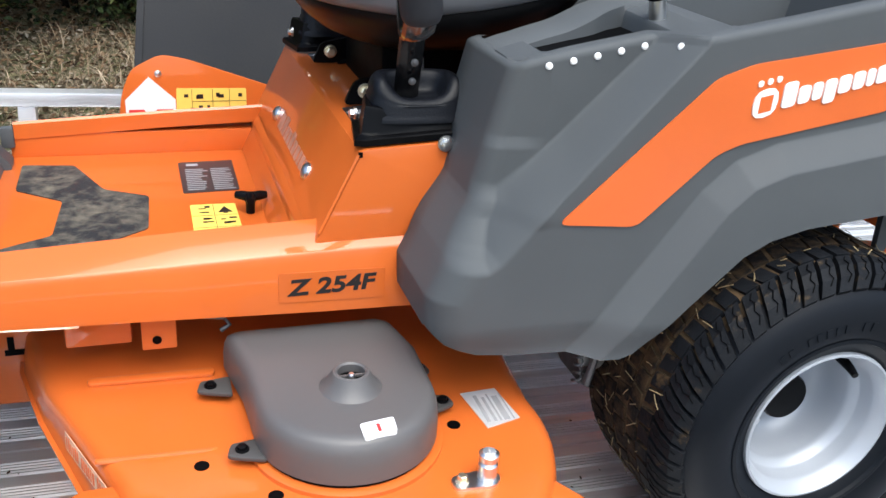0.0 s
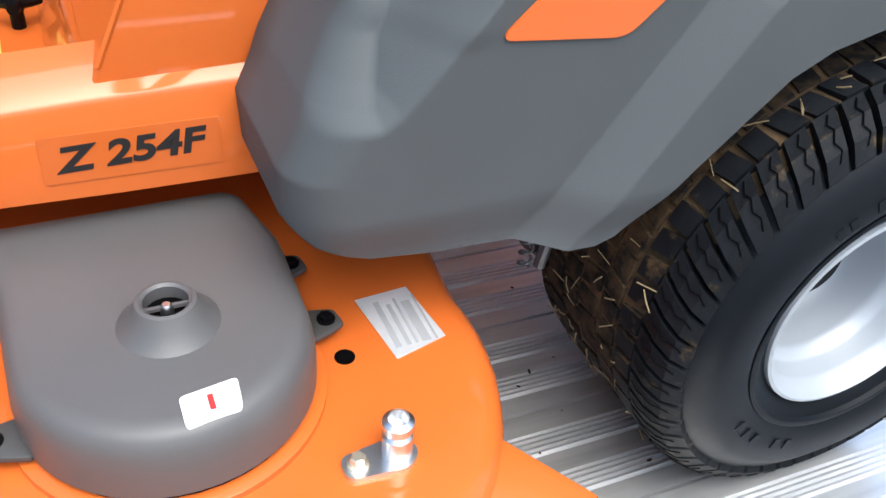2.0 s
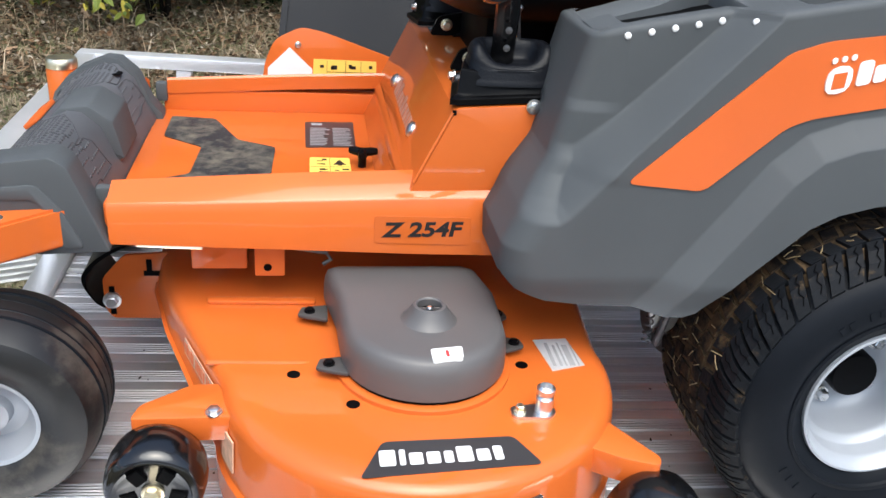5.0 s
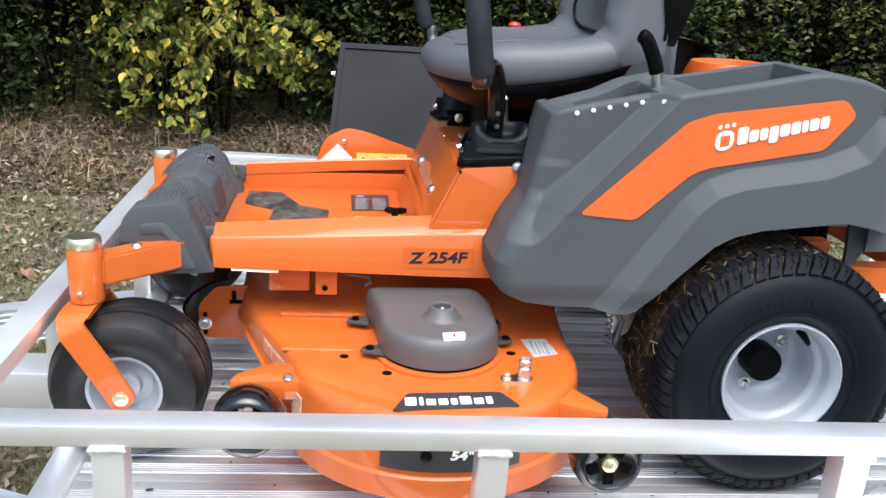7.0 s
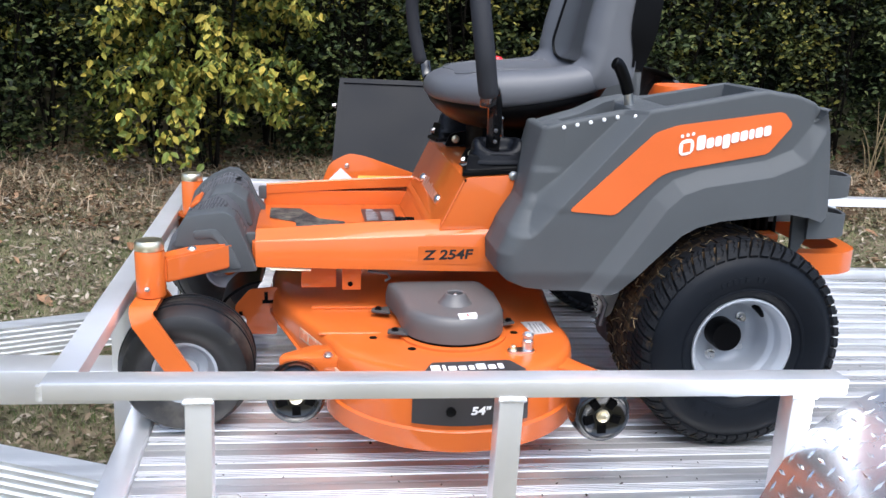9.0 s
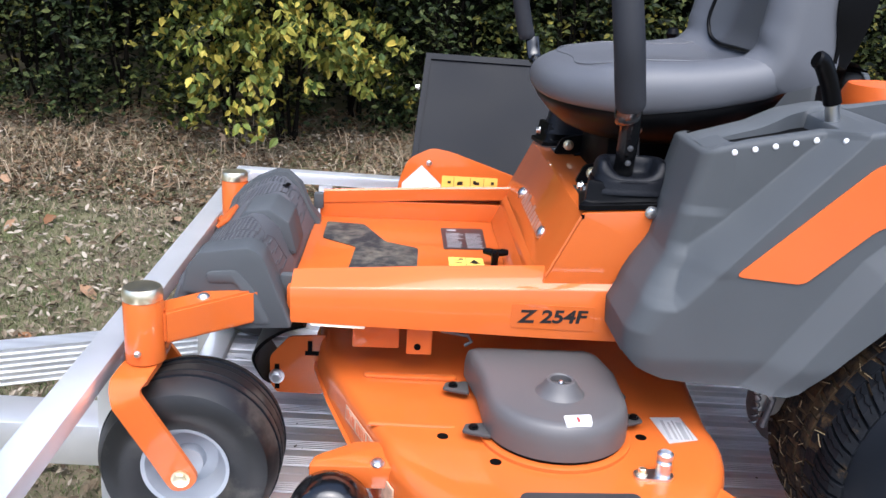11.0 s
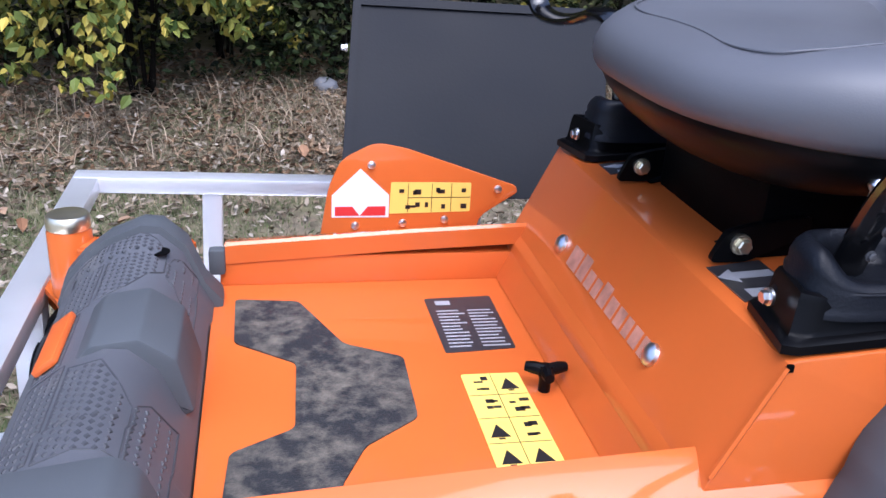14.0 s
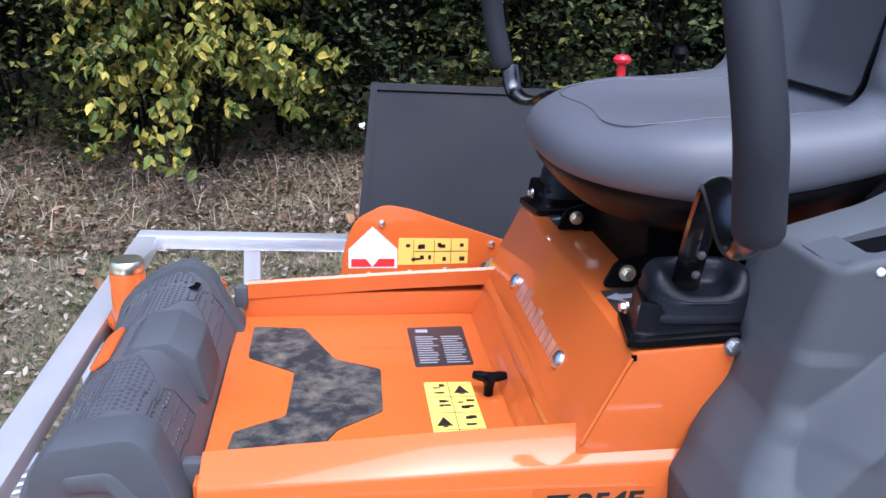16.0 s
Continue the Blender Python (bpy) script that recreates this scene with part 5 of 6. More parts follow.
    me.polygons.foreach_set("material_index", [1 if 0.07 < vs[f[0]][1] < 0.2 else 0 for f in fs])
    under(tagged(new("tread", me), "blocky turf tread caked with soil" if near else "", kind="stuff"), w)
    # thin dark lines stand for the shade in the lugs' cuts
    cuts = bmesh.new()
    for i in range(n):
        q = i * st + st * 0.25 + st * 0.38
        line = []
        for j, (yy, rr) in enumerate(((0.037, 0.2388), (0.029, 0.2380), (0.022, 0.2370), (0.014, 0.2335), (0.007, 0.2300), (0.002, 0.2225))):
            aa = q + 0.0072 * j * 3.0 * 0.6 + (0.012 if j % 2 else -0.006)
            line.append((C[0] + rr * math.cos(aa), C[1] + yy, C[2] + rr * math.sin(aa)))
        tube(line, 0.0008, 4, cuts)
    tagged(part("tread_sipe", f(cuts), DARK, w), kind="stuff")
    # straw and grass caught in the tread
    bits = bmesh.new()
    for k in range(150):
        an, yy = rg.uniform(0, 2 * math.pi), rg.uniform(0.04, 0.20)
        ct = Vector((C[0] + 0.2392 * math.cos(an), yy, C[2] + 0.2392 * math.sin(an)))
        rad = (ct - Vector((C[0], yy, C[2]))).normalized()
        side = (Vector((-rad.z, 0, rad.x)) * rg.uniform(-1, 1) + Vector((0, rg.uniform(-1, 1), 0))).normalized()
        ln = rg.uniform(0.003, 0.011)
        tube([ct - side * ln, ct + rad * 0.002, ct + side * ln + rad * rg.uniform(0, 0.006)], rg.uniform(0.0005, 0.0009), 4, bm=bits)
    tagged(part("straw", f(bits), STRAW, w), "dry straw caught in the tread" if near else "", kind="stuff")
    # ring ridge and raised sidewall marks as plain bars
    part("sidewall_ridge", f(lathe([(0.132, 0.000), (0.135, -0.0075), (0.138, -0.008), (0.141, -0.0075)], C, "y", 60, cap=False)), TYRE_SIDE, w)
    marks = bmesh.new()
    for a0, cnt, step in ((2.25, 11, 0.085), (-1.9, 6, 0.12)):
        for k in range(cnt):
            if k in (2, 8):
                continue
            a = a0 - k * step
            m = Matrix.Translation((C[0] + 0.162 * math.cos(a), -0.0115, C[2] + 0.162 * math.sin(a))) @ Matrix.Rotation(-a + math.pi / 2, 4, 'Y')
            bmesh.ops.create_cube(marks, size=1, matrix=m @ Matrix.Diagonal((0.0075, 0.0012, 0.012, 1)))
    tagged(part("sidewall_marking", f(marks), TYRE_SIDE, w), kind="stuff")
    rim = f(lathe([(0.030, 0.118), (0.060, 0.116), (0.072, 0.110), (0.080, 0.100), (0.085, 0.086), (0.0875, 0.058), (0.0885, 0.050), (0.0955, 0.044), (0.0975, 0.040), (0.099, 0.022), (0.1005, 0.016), (0.106, 0.008), (0.111, 0.000), (0.1145, 0.001), (0.1155, 0.006), (0.111, 0.02), (0.111, 0.21)], C, "y", 64, cap=False))
    rm = part("rim", rim, RIM, w, "silver painted deep-dish steel rim" if near else "", 50)
    part("hub", f(lathe([(0.0355, 0.120), (0.0355, 0.078), (0.0335, 0.074), (0.004, 0.0735)], C, "y", 28)), BLACK, rm, "black hub cap" if near else "")
    for k in range(5):
        a = radians(36 + 72 * k)
        part("wheel_nut", f(bolt((C[0] + 0.058 * math.cos(a), 0.116, C[2] + 0.058 * math.sin(a)), "y", 0.009, -0.016)), STEEL, rm, "zinc wheel nut" if near and k == 0 else "")
    a = radians(62)
    part("valve_stem", f(tube([(0.093 * math.cos(a), 0.050, C[2] + 0.093 * math.sin(a)), (0.088 * math.cos(a), 0.02, C[2] + 0.088 * math.sin(a)), (0.084 * math.cos(a), 0.006, C[2] + 0.084 * math.sin(a))], [0.008, 0.006, 0.0045], 10)), BLACK, rm)
    return w


drive_wheel(True)
drive_wheel(False)


def caster(near, px, py, yaw):
    """Spindle, fork and wheel; the wheel trails behind the spindle."""
    f = (lambda b: b)
    yy = py
    hs = part("caster_spindle", lathe([(0.025, 0.328), (0.0305, 0.331), (0.0305, 0.425), (0.029, 0.428), (0.029, 0.431)], (px, yy, 0), "z", 28), ORANGE, mower, "orange caster spindle tube")
    part("spindle_cap", lathe([(0.0300, 0.431), (0.0305, 0.436), (0.0300, 0.446), (0.027, 0.4505), (0.014, 0.452)], (px, yy, 0), "z", 28), BRASS, hs, "brass-coloured spindle cap")
    part("grease_nipple", bolt((px - 0.003, yy - 0.031, 0.352), "y", 0.004, -0.008), STEEL, hs)
    R = Matrix.Translation((px, yy, 0)) @ Matrix.Rotation(radians(yaw), 4, 'Z')
    C = (0.070, 0, 0.178)
    def loc(b):
        bmesh.ops.transform(b, matrix=R, verts=b.verts)
        return b
    # fork: two flat legs over the tyre
    def leg(s):
        pts = [(-0.004, 0.0, 0.324), (-0.006, 0.045, 0.324), (-0.007, 0.072, 0.321), (-0.006, 0.088, 0.306), (0.006, 0.091, 0.286), (0.040, 0.091, 0.230), (C[0], 0.091, C[2]), (C[0] + 0.010, 0.091, C[2] - 0.018)]
        secs = []
        line = curve_through([Vector(p) for p in pts], 5)
        for i, p in enumerate(line):
            q = 5 * i / (len(line) - 1) * 7 / 5
            d = Vector((1, 0, 0)).lerp(Vector((0.87, 0, 0.49)), smooth((q - 1.6) / 1.6)).normalized()
            d *= 0.027 - 0.003 * smooth(q - 2) if q < 5.9 else 0.024 * math.sqrt(max(0.05, 1 - ((q - 5.9) / 1.12) ** 2))
            n = Vector((0, 0, 0.0045)).lerp(Vector((0, 0.0045, 0)), smooth((q - 1.2) / 2.0)).normalized() * 0.0045
            p = Vector((p.x, p.y * s, p.z))
            n.y *= s
            secs.append([tuple(p - d - n), tuple(p + d - n), tuple(p + d + n), tuple(p - d + n)])
        return loft(secs)
    fk = part("caster_fork", loc(leg(-1)), ORANGE, mower, "orange flat-bar caster fork")
    part("fork_leg", loc(leg(1)), ORANGE, fk)
    part("axle_bolt", loc(bolt((C[0], -0.0955, C[2]), "y", 0.0105, -0.008)), BRASS, fk, "yellow zinc axle bolt")
    tyre = lathe([(0.060, -0.058), (0.066, -0.066), (0.088, -0.077), (0.108, -0.078), (0.127, -0.070), (0.1385, -0.048), (0.143, 0.0), (0.1385, 0.048), (0.127, 0.070), (0.108, 0.078), (0.088, 0.077), (0.066, 0.066), (0.060, 0.058)], C, "y", 56, cap=False)
    w = part("caster_wheel", loc(tyre), TYRE_SCUFF, mower, "smooth black caster tyre scuffed with dust")
    for o in (-0.030, -0.012, 0.012, 0.030):
        part("tyre_groove", loc(lathe([(0.1392 + 0.0022 * (abs(o) < 0.02), o - 0.0025), (0.1424, o - 0.0015), (0.1424, o + 0.0015), (0.1392, o + 0.0025)], C, "y", 48, cap=False)), TYRE_SIDE, w)
    rm = part("rim", loc(lathe([(0.010, -0.050), (0.024, -0.050), (0.026, -0.034), (0.044, -0.032), (0.050, -0.040), (0.056, -0.052), (0.062, -0.066), (0.068, -0.068), (0.068, -0.060), (0.060, -0.05), (0.060, 0.05), (0.068, 0.060), (0.068, 0.068), (0.062, 0.066), (0.056, 0.052), (0.050, 0.040), (0.026, 0.034), (0.010, 0.050)], C, "y", 40)), RIM, w, "silver caster rim")
    # arm to the frame
    s = 1 if near else -1
    a, b = Vector((px + 0.02, yy + 0.012 * s, 0)), Vector((-1.10, (0.262 if near else flip(0.262)), 0))
    d = (b - a).normalized()
    n = Vector((-d.y, d.x, 0)) * 0.024
    arm = loft([[(p.x - n.x, p.y - n.y, z0), (p.x + n.x, p.y + n.y, z0), (p.x + n.x, p.y + n.y, z1), (p.x - n.x, p.y - n.y, z1)] for p, z0, z1 in ((a, 0.358, 0.412), (b, 0.368, 0.425))])
    bmesh.ops.bevel(arm, geom=list(arm.edges), offset=0.004, segments=2, affect='EDGES')
    ar = part("caster_arm", arm, ORANGE, mower, "square orange caster arm")
    m = a.lerp(b, 0.42)
    part("arm_bolt", lathe([(0.011, 0.414), (0.0105, 0.418), (0.007, 0.422), (0.002, 0.4235)], (m.x, m.y, 0), "z", 18), STEEL, ar, "silver dome bolt")


caster(True, -1.264, 0.160, 0)
caster(False, -1.268, 0.932, 28)


# --- footrest ---
ROOF = [(-1.252, 0.385), (-1.240, 0.420), (-1.220, 0.444), (-1.190, 0.467), (-1.150, 0.484), (-1.128, 0.482), (-1.100, 0.457), (-1.080, 0.408)]


def footrest():
    def sec(y, s=1.0, dz=0.0):
        base = [(-1.240, 0.352), (-1.252, 0.385), (-1.240, 0.420), (-1.220, 0.444), (-1.190, 0.467), (-1.150, 0.484), (-1.128, 0.482), (-1.100, 0.457), (-1.080, 0.408), (-1.066, 0.384), (-1.066, 0.352)]
        cx, cz = -1.17, 0.36
        return [(cx + (x - cx) * s, y, cz + (z - cz) * s + dz) for x, z in base]
    ys = [(0.262, 0.90, 0), (0.272, 0.97, 0), (0.30, 1.0, 0), (0.36, 1.0, 0), (0.372, 0.96, 0), (MID, 0.96, 0), (0.718, 0.96, 0), (0.730, 1.0, 0), (0.770, 1.0, 0)]
    return loft([sec(*q) for q in ys])


fr = part("footrest", footrest(), GREY_DUSTY, mower, "grey moulded footrest with dimpled tread and dried mud", 40)


def end_cap():
    """Block at the footrest's end that hangs over the frame."""
    out = [(-1.226, 0.413), (-1.214, 0.460), (-1.196, 0.483), (-1.115, 0.494), (-1.094, 0.480), (-1.047, 0.358), (-1.147, 0.353), (-1.150, 0.413)]
    return prism(rounded(out, 0.008, 4), "y", 0.232, 0.292, 0.003, seg=2)


part("end_cap", end_cap(), GREY, fr, "grey moulded end block")
far_end = []
for y, q, dz in ((0.770, 1.0, 0), (0.772, 1.055, 0.002), (0.800, 1.06, 0.002), (0.822, 1.04, 0), (0.838, 0.98, -0.003), (0.847, 0.88, -0.008), (0.850, 0.74, -0.012)):
    far_end.append([(-1.165 + (x + 1.165) * q, y, 0.36 + (z - 0.36) * q + dz) for x, z in [(-1.240, 0.340)] + ROOF + [(-1.060, 0.384), (-1.060, 0.340)]])
part("end_cap", loft(far_end), GREY, fr, "", 50)
part("end_rib", prism(rounded([(-1.185, 0.452), (-1.135, 0.457), (-1.105, 0.42), (-1.080, 0.364), (-1.110, 0.362), (-1.125, 0.41), (-1.140, 0.435), (-1.182, 0.432)], 0.01, 3), "y", 0.2285, 0.24, 0.004), GREY, fr)
both("corner_tab", lambda: box(-1.074, -1.052, 0.284, 0.303, 0.395, 0.432, 0.005), GREY, fr)
cb = prism(rounded([(-1.190, 0.455), (-1.165, 0.482), (-1.120, 0.488), (-1.085, 0.464), (-1.070, 0.402), (-1.10, 0.39)], 0.004, 3), "y", MID - 0.060, MID + 0.060, 0.005, seg=2)
part("heel_block", cb, GREY, fr, "raised centre block of the footrest")
part("reflector", box(-1.224, -1.196, 0.497, 0.600, 0.4490, 0.4570, 0.003, turn=Matrix.Rotation(radians(-38), 4, 'Y')), ORANGE_PLASTIC, fr, "small orange reflector strip")
def roof_at(x, y):
    q = 1.0 if y < 0.366 or y > 0.724 else 0.96
    return 0.36 + q * (interp(-1.17 + (x + 1.17) / q, ROOF) - 0.36)


dm = bmesh.new()
pads = [[(-1.222, 0.322), (-1.188, 0.322), (-1.188, 0.478), (-1.222, 0.478)], [(-1.180, 0.318), (-1.118, 0.318), (-1.118, 0.400), (-1.150, 0.462), (-1.180, 0.470)],
        [(-1.112, 0.318), (-1.084, 0.318), (-1.084, 0.440), (-1.112, 0.405)], [(-1.222, 0.492), (-1.194, 0.492), (-1.194, 0.598), (-1.222, 0.598)],
        [(-1.222, 0.612), (-1.188, 0.612), (-1.188, 0.775), (-1.222, 0.745)], [(-1.180, 0.622), (-1.150, 0.628), (-1.118, 0.690), (-1.118, 0.735), (-1.140, 0.765), (-1.180, 0.772)],
        [(-1.112, 0.680), (-1.084, 0.645), (-1.084, 0.770), (-1.112, 0.720)]]
for pad in pads:
    row, x = 0, min(p[0] for p in pad)
    while x < max(p[0] for p in pad):
        y = min(p[1] for p in pad) + (0.0052 if row % 2 else 0)
        while y < max(p[1] for p in pad):
            if within((x, y), pad):
                z, z2 = roof_at(x, y), roof_at(x + 0.003, y)
                m = Matrix.Translation((x, y, z + 0.0004)) @ Matrix.Rotation(-math.atan2(z2 - z, 0.003), 4, 'Y') @ Matrix.Diagonal((1, 1.35, 1, 1))
                bmesh.ops.create_cone(dm, cap_ends=True, segments=4, radius1=0.0034, radius2=0.0020, depth=0.0016, matrix=m)
            y += 0.0104
        x += 0.0078
        row += 1
    edge = [Vector((x, y, 0)) for x, y in pad + pad[:1]]
    line = [a.lerp(b, t / 6) for a, b in zip(edge, edge[1:]) for t in range(6)] + [edge[-1]]
    mid = sum(edge[:-1], Vector()) / len(pad)
    # raised dark line painting the shade of a groove
    part("pad_groove", tube([(mid.x + (p.x - mid.x) * 1.06, mid.y + (p.y - mid.y) * 1.04, roof_at(mid.x + (p.x - mid.x) * 1.06, mid.y + (p.y - mid.y) * 1.04)) for p in line], 0.0011, 5), STUD, fr)
tagged(part("grip_texture", dm, STUD, fr), "small diamond grip studs, darkened to stand for dimple shade", kind="stuff")
part("drain_hole", lathe([(0.013, 0), (0.013, 0.001)], (-1.124, 0.728, 0.4755), "z", 18), DARK, fr)


# --- cutting deck ---
LC, LR = Vector((-0.630, 0.110)), 0.266


def deck_outline(g):
    """Plan of the deck shell: two rounded ends joined by a slightly bowed front and back; g widens it."""
    out = []
    for k in range(33):
        a = radians(188 + k * (368 - 188) / 32)
        out.append((LC.x + (LR + g) * math.cos(a), LC.y + (LR + g) * math.sin(a)))
    for y, x in ((0.30, -0.352), (0.42, -0.335), (MID, -0.33)):
        out.append((x + g, y))
    left = [(-0.985 - g, 0.29), (-1.02 - g, 0.42), (-1.03 - g, MID)]
    far = [(x, flip(y)) for x, y in out][::-1]
    return out + far[1:] + [(x, flip(y)) for x, y in left] + left[::-1][1:]


secs = []
for g, z in ((-0.05, 0.2515), (-0.022, 0.2515), (-0.010, 0.248), (-0.003, 0.240), (0.0, 0.228), (0.004, 0.150), (0.010, 0.146), (0.010, 0.106), (0.006, 0.106), (0.003, 0.140)):
    secs.append([(x, y, max(z, 0.204 + (z - 0.228) * 0.08 - 0.10 * smooth((0.10 - min(y, flip(y))) / 0.06)) if x < -0.86 else z) for x, y in deck_outline(g)])
dk = part("cutting_deck", loft(secs), ORANGE, mower, "orange stamped-steel cutting deck")
# front lip seam, raised rib and side wall details
part("deck_rib", prism(rounded([(-0.93, 0.275), (-0.77, 0.270), (-0.77, 0.286), (-0.93, 0.291)], 0.006), "z", 0.251, 0.258, 0.003), ORANGE, dk)
part("deck_rib", tube(curve_through([(-0.915, 0.121, 0.2485), (-0.90, 0.118, 0.2498), (-0.80, 0.113, 0.2498), (-0.780, 0.115, 0.2485)], 6), 0.0038, 8), ORANGE, dk)
for x, y in ((-0.800, 0.084), (-0.725, 0.014), (-0.490, 0.097)):
    # flat dark disc instead of an opening, shade as colour
    h = part("deck_hole", lathe([(0.0088, 0.2510), (0.0088, 0.2522)], (x, y, 0), "z", 20), DARK, dk)
# small L bracket and pin at the deck's rear edge
part("deck_bracket", box(-0.859, -0.815, 0.278, 0.284, 0.297, 0.362, 0.003), ORANGE, dk, "small orange bracket")
part("bracket_hole", lathe([(0.006, 0), (0.006, -0.001)], (-0.840, 0.2775, 0.312), "y", 14), DARK, dk)
part("hanger_link", box(-0.953, -0.871, 0.305, 0.36, 0.295, 0.345, 0.004), ORANGE, mower, "orange deck hanger")
part("lift_pin", tube([(-0.80, 0.285, 0.34), (-0.755, 0.28, 0.335), (-0.748, 0.278, 0.325), (-0.76, 0.276, 0.318)], 0.0035, 8), CAST, mower)
part("lift_rod", tube([(-1.02, 0.26, 0.357), (-0.93, 0.262, 0.352)], 0.004, 8), BRASS, mower)
# front plate with slot, bolt and curved black baffle
fp = part("front_plate", prism(rounded([(-1.117, 0.205), (-1.080, 0.247), (-1.010, 0.252), (-1.015, 0.128), (-1.105, 0.130), (-1.117, 0.15)], 0.008), "y", 0.450, 0.456), ORANGE, mower, "orange hanger plate with slots")
part("slot", box(-1.108, -1.099, 0.4485, 0.4505, 0.138, 0.190), DARK, fp)
part("slot", box(-1.050, -1.022, 0.4485, 0.4505, 0.210, 0.219), DARK, fp)
part("slot", box(-1.045, -1.036, 0.4485, 0.4505, 0.219, 0.240), DARK, fp)
part("plate_bolt", bolt((-1.104, 0.450, 0.165), "y", 0.011, -0.014), STEEL, fp, "silver flange bolt")
bf = []
for p in curve_through([Vector((-1.050, 0, 0.262)), Vector((-1.090, 0, 0.250)), Vector((-1.130, 0, 0.222)), Vector((-1.148, 0, 0.190)), Vector((-1.130, 0, 0.150)), Vector((-1.115, 0, 0.14))], 6):
    bf.append([(p.x, 0.462, p.z), (p.x, 0.62, p.z), (p.x - 0.006, 0.62, p.z + 0.004), (p.x - 0.006, 0.462, p.z + 0.004)])
part("baffle", loft(bf), BLACK, mower, "curved black rubber baffle")
# left deck side: warning label with light bars
wall_a, wall_b = Vector((-0.985, 0.290)), Vector((-0.8937, 0.073))
wall_out = Vector((wall_b.y - wall_a.y, wall_a.x - wall_b.x)).normalized()


def on_wall(t, z, off):
    """A point of the side wall: t along it, z up."""
    p = wall_a.lerp(wall_b, t) + wall_out * ((0.228 - z) * 0.05 + off)
    return (p.x, p.y, z)


def wall_patch(t0, t1, z0, z1, off):
    return loft([[on_wall(t0, z0, o), on_wall(t1, z0, o), on_wall(t1, z1, o), on_wall(t0, z1, o)] for o in (off - 0.001, off)])


lw = part("side_label", wall_patch(0.34, 0.90, 0.206, 0.231, 0.0022), WORN_WHITE, dk, "worn whitish label strip on the deck wall")
for q in range(18):
    if q not in (6, 13):
        part("print", wall_patch(0.36 + q * 0.03, 0.36 + q * 0.03 + rng.uniform(0.010, 0.018), 0.209, 0.228 - rng.uniform(0, 0.005), 0.0028), ORANGE_PLASTIC, lw)
# rating plate
pl = [(-0.460, 0.161), (-0.410, 0.164), (-0.401, 0.093), (-0.450, 0.080)]
pp = part("rating_plate", prism(pl, "z", 0.2517, 0.2527), SILVER, dk, "silver rating plate")
ink = bmesh.new()
for k, (a, b) in enumerate(((0.004, 0.009), (0.014, 0.018), (0.022, 0.0245), (0.028, 0.036), (0.040, 0.042))):
    box(-0.450 + a, -0.450 + b, 0.092, 0.152 - 0.006 * (k % 2), 0.2526, 0.2530, bm=ink)
part("print", ink, GREY_INK, pp)
# wash port
wp = part("wash_port_base", prism(rounded([(-0.528, -0.026), (-0.480, -0.030), (-0.468, -0.015), (-0.480, 0.002), (-0.528, -0.004)], 0.008), "z", 0.2515, 0.2555), STEEL, dk, "zinc wash-port base")
part("wash_port", lathe([(0.0115, 0.2555), (0.0115, 0.275), (0.009, 0.278), (0.0115, 0.281), (0.012, 0.289), (0.008, 0.292), (0.006, 0.284)], (-0.486, -0.013, 0), "z", 20), STEEL, wp, "hose coupling")
part("port_bolt", bolt((-0.517, -0.015, 0.2555), "z", 0.006, 0.010), BRASS, wp)


def cover_outline(s, top=0.0):
    c = Vector((-0.627, 0.105))
    out = []
    r = 0.111 * s
    for k in range(25):
        a = math.pi + k * math.pi / 24
        out.append((c.x + r * math.cos(a), c.y + r * math.sin(a)))
    g = 0.111 - r
    out += [(-0.514 - g, 0.19), (-0.529 - g, 0.262 - g * 0.6), (-0.533 - g, 0.272 - g), (-0.543 - g, 0.279 - g)]
    out += [(-0.748 + g, 0.279 - g), (-0.758 + g, 0.272 - g), (-0.757 + g, 0.262 - g * 0.6), (-0.742 + g, 0.18)]
    return out


secs = [[(x, y, z) for x, y in cover_outline(s)] for s, z in ((1.0, 0.265), (1.0, 0.288), (0.985, 0.302), (0.95, 0.314), (0.89, 0.319), (0.80, 0.3205))]
cv = part("belt_cover", loft(secs), GREY_WARM, dk, "grey domed belt cover", 50)
part("cover_cone", lathe([(0.040, 0.319), (0.035, 0.3225), (0.027, 0.333), (0.022, 0.342), (0.019, 0.343), (0.0165, 0.341), (0.0165, 0.325)], (-0.622, 0.108, 0), "z", 32), GREY_WARM, cv)
part("cone_hole", lathe([(0.0162, 0.330), (0.0162, 0.331)], (-0.622, 0.108, 0), "z", 24), DARK, cv)
part("cone_bar", box(-0.639, -0.605, 0.1065, 0.1095, 0.334, 0.337), GREY_WARM, cv)
part("grease_fitting", lathe([(0.005, 0.331), (0.005, 0.337), (0.003, 0.340)], (-0.622, 0.106, 0), "z", 10), STEEL, cv)
st = part("cover_label", prism(rounded([(-0.629, 0.030), (-0.588, 0.036), (-0.590, 0.009), (-0.629, 0.003)], 0.004), "z", 0.3160, 0.3216), WHITE, cv, "small white label with a red mark")
part("print", box(-0.611, -0.607, 0.012, 0.026, 0.3214, 0.3220), RED_INK, st)
part("spindle_ring", lathe([(0.119, 0.2515), (0.119, 0.257), (0.113, 0.259)], (-0.627, 0.105, 0), "z", 48), ORANGE, dk, "raised orange spindle ring")
# dark ring: shade beneath the cover's edge put into colour
part("cover_gap", lathe([(0.1075, 0.2585), (0.1075, 0.2655)], (-0.627, 0.105, 0), "z", 40), DARK, dk)
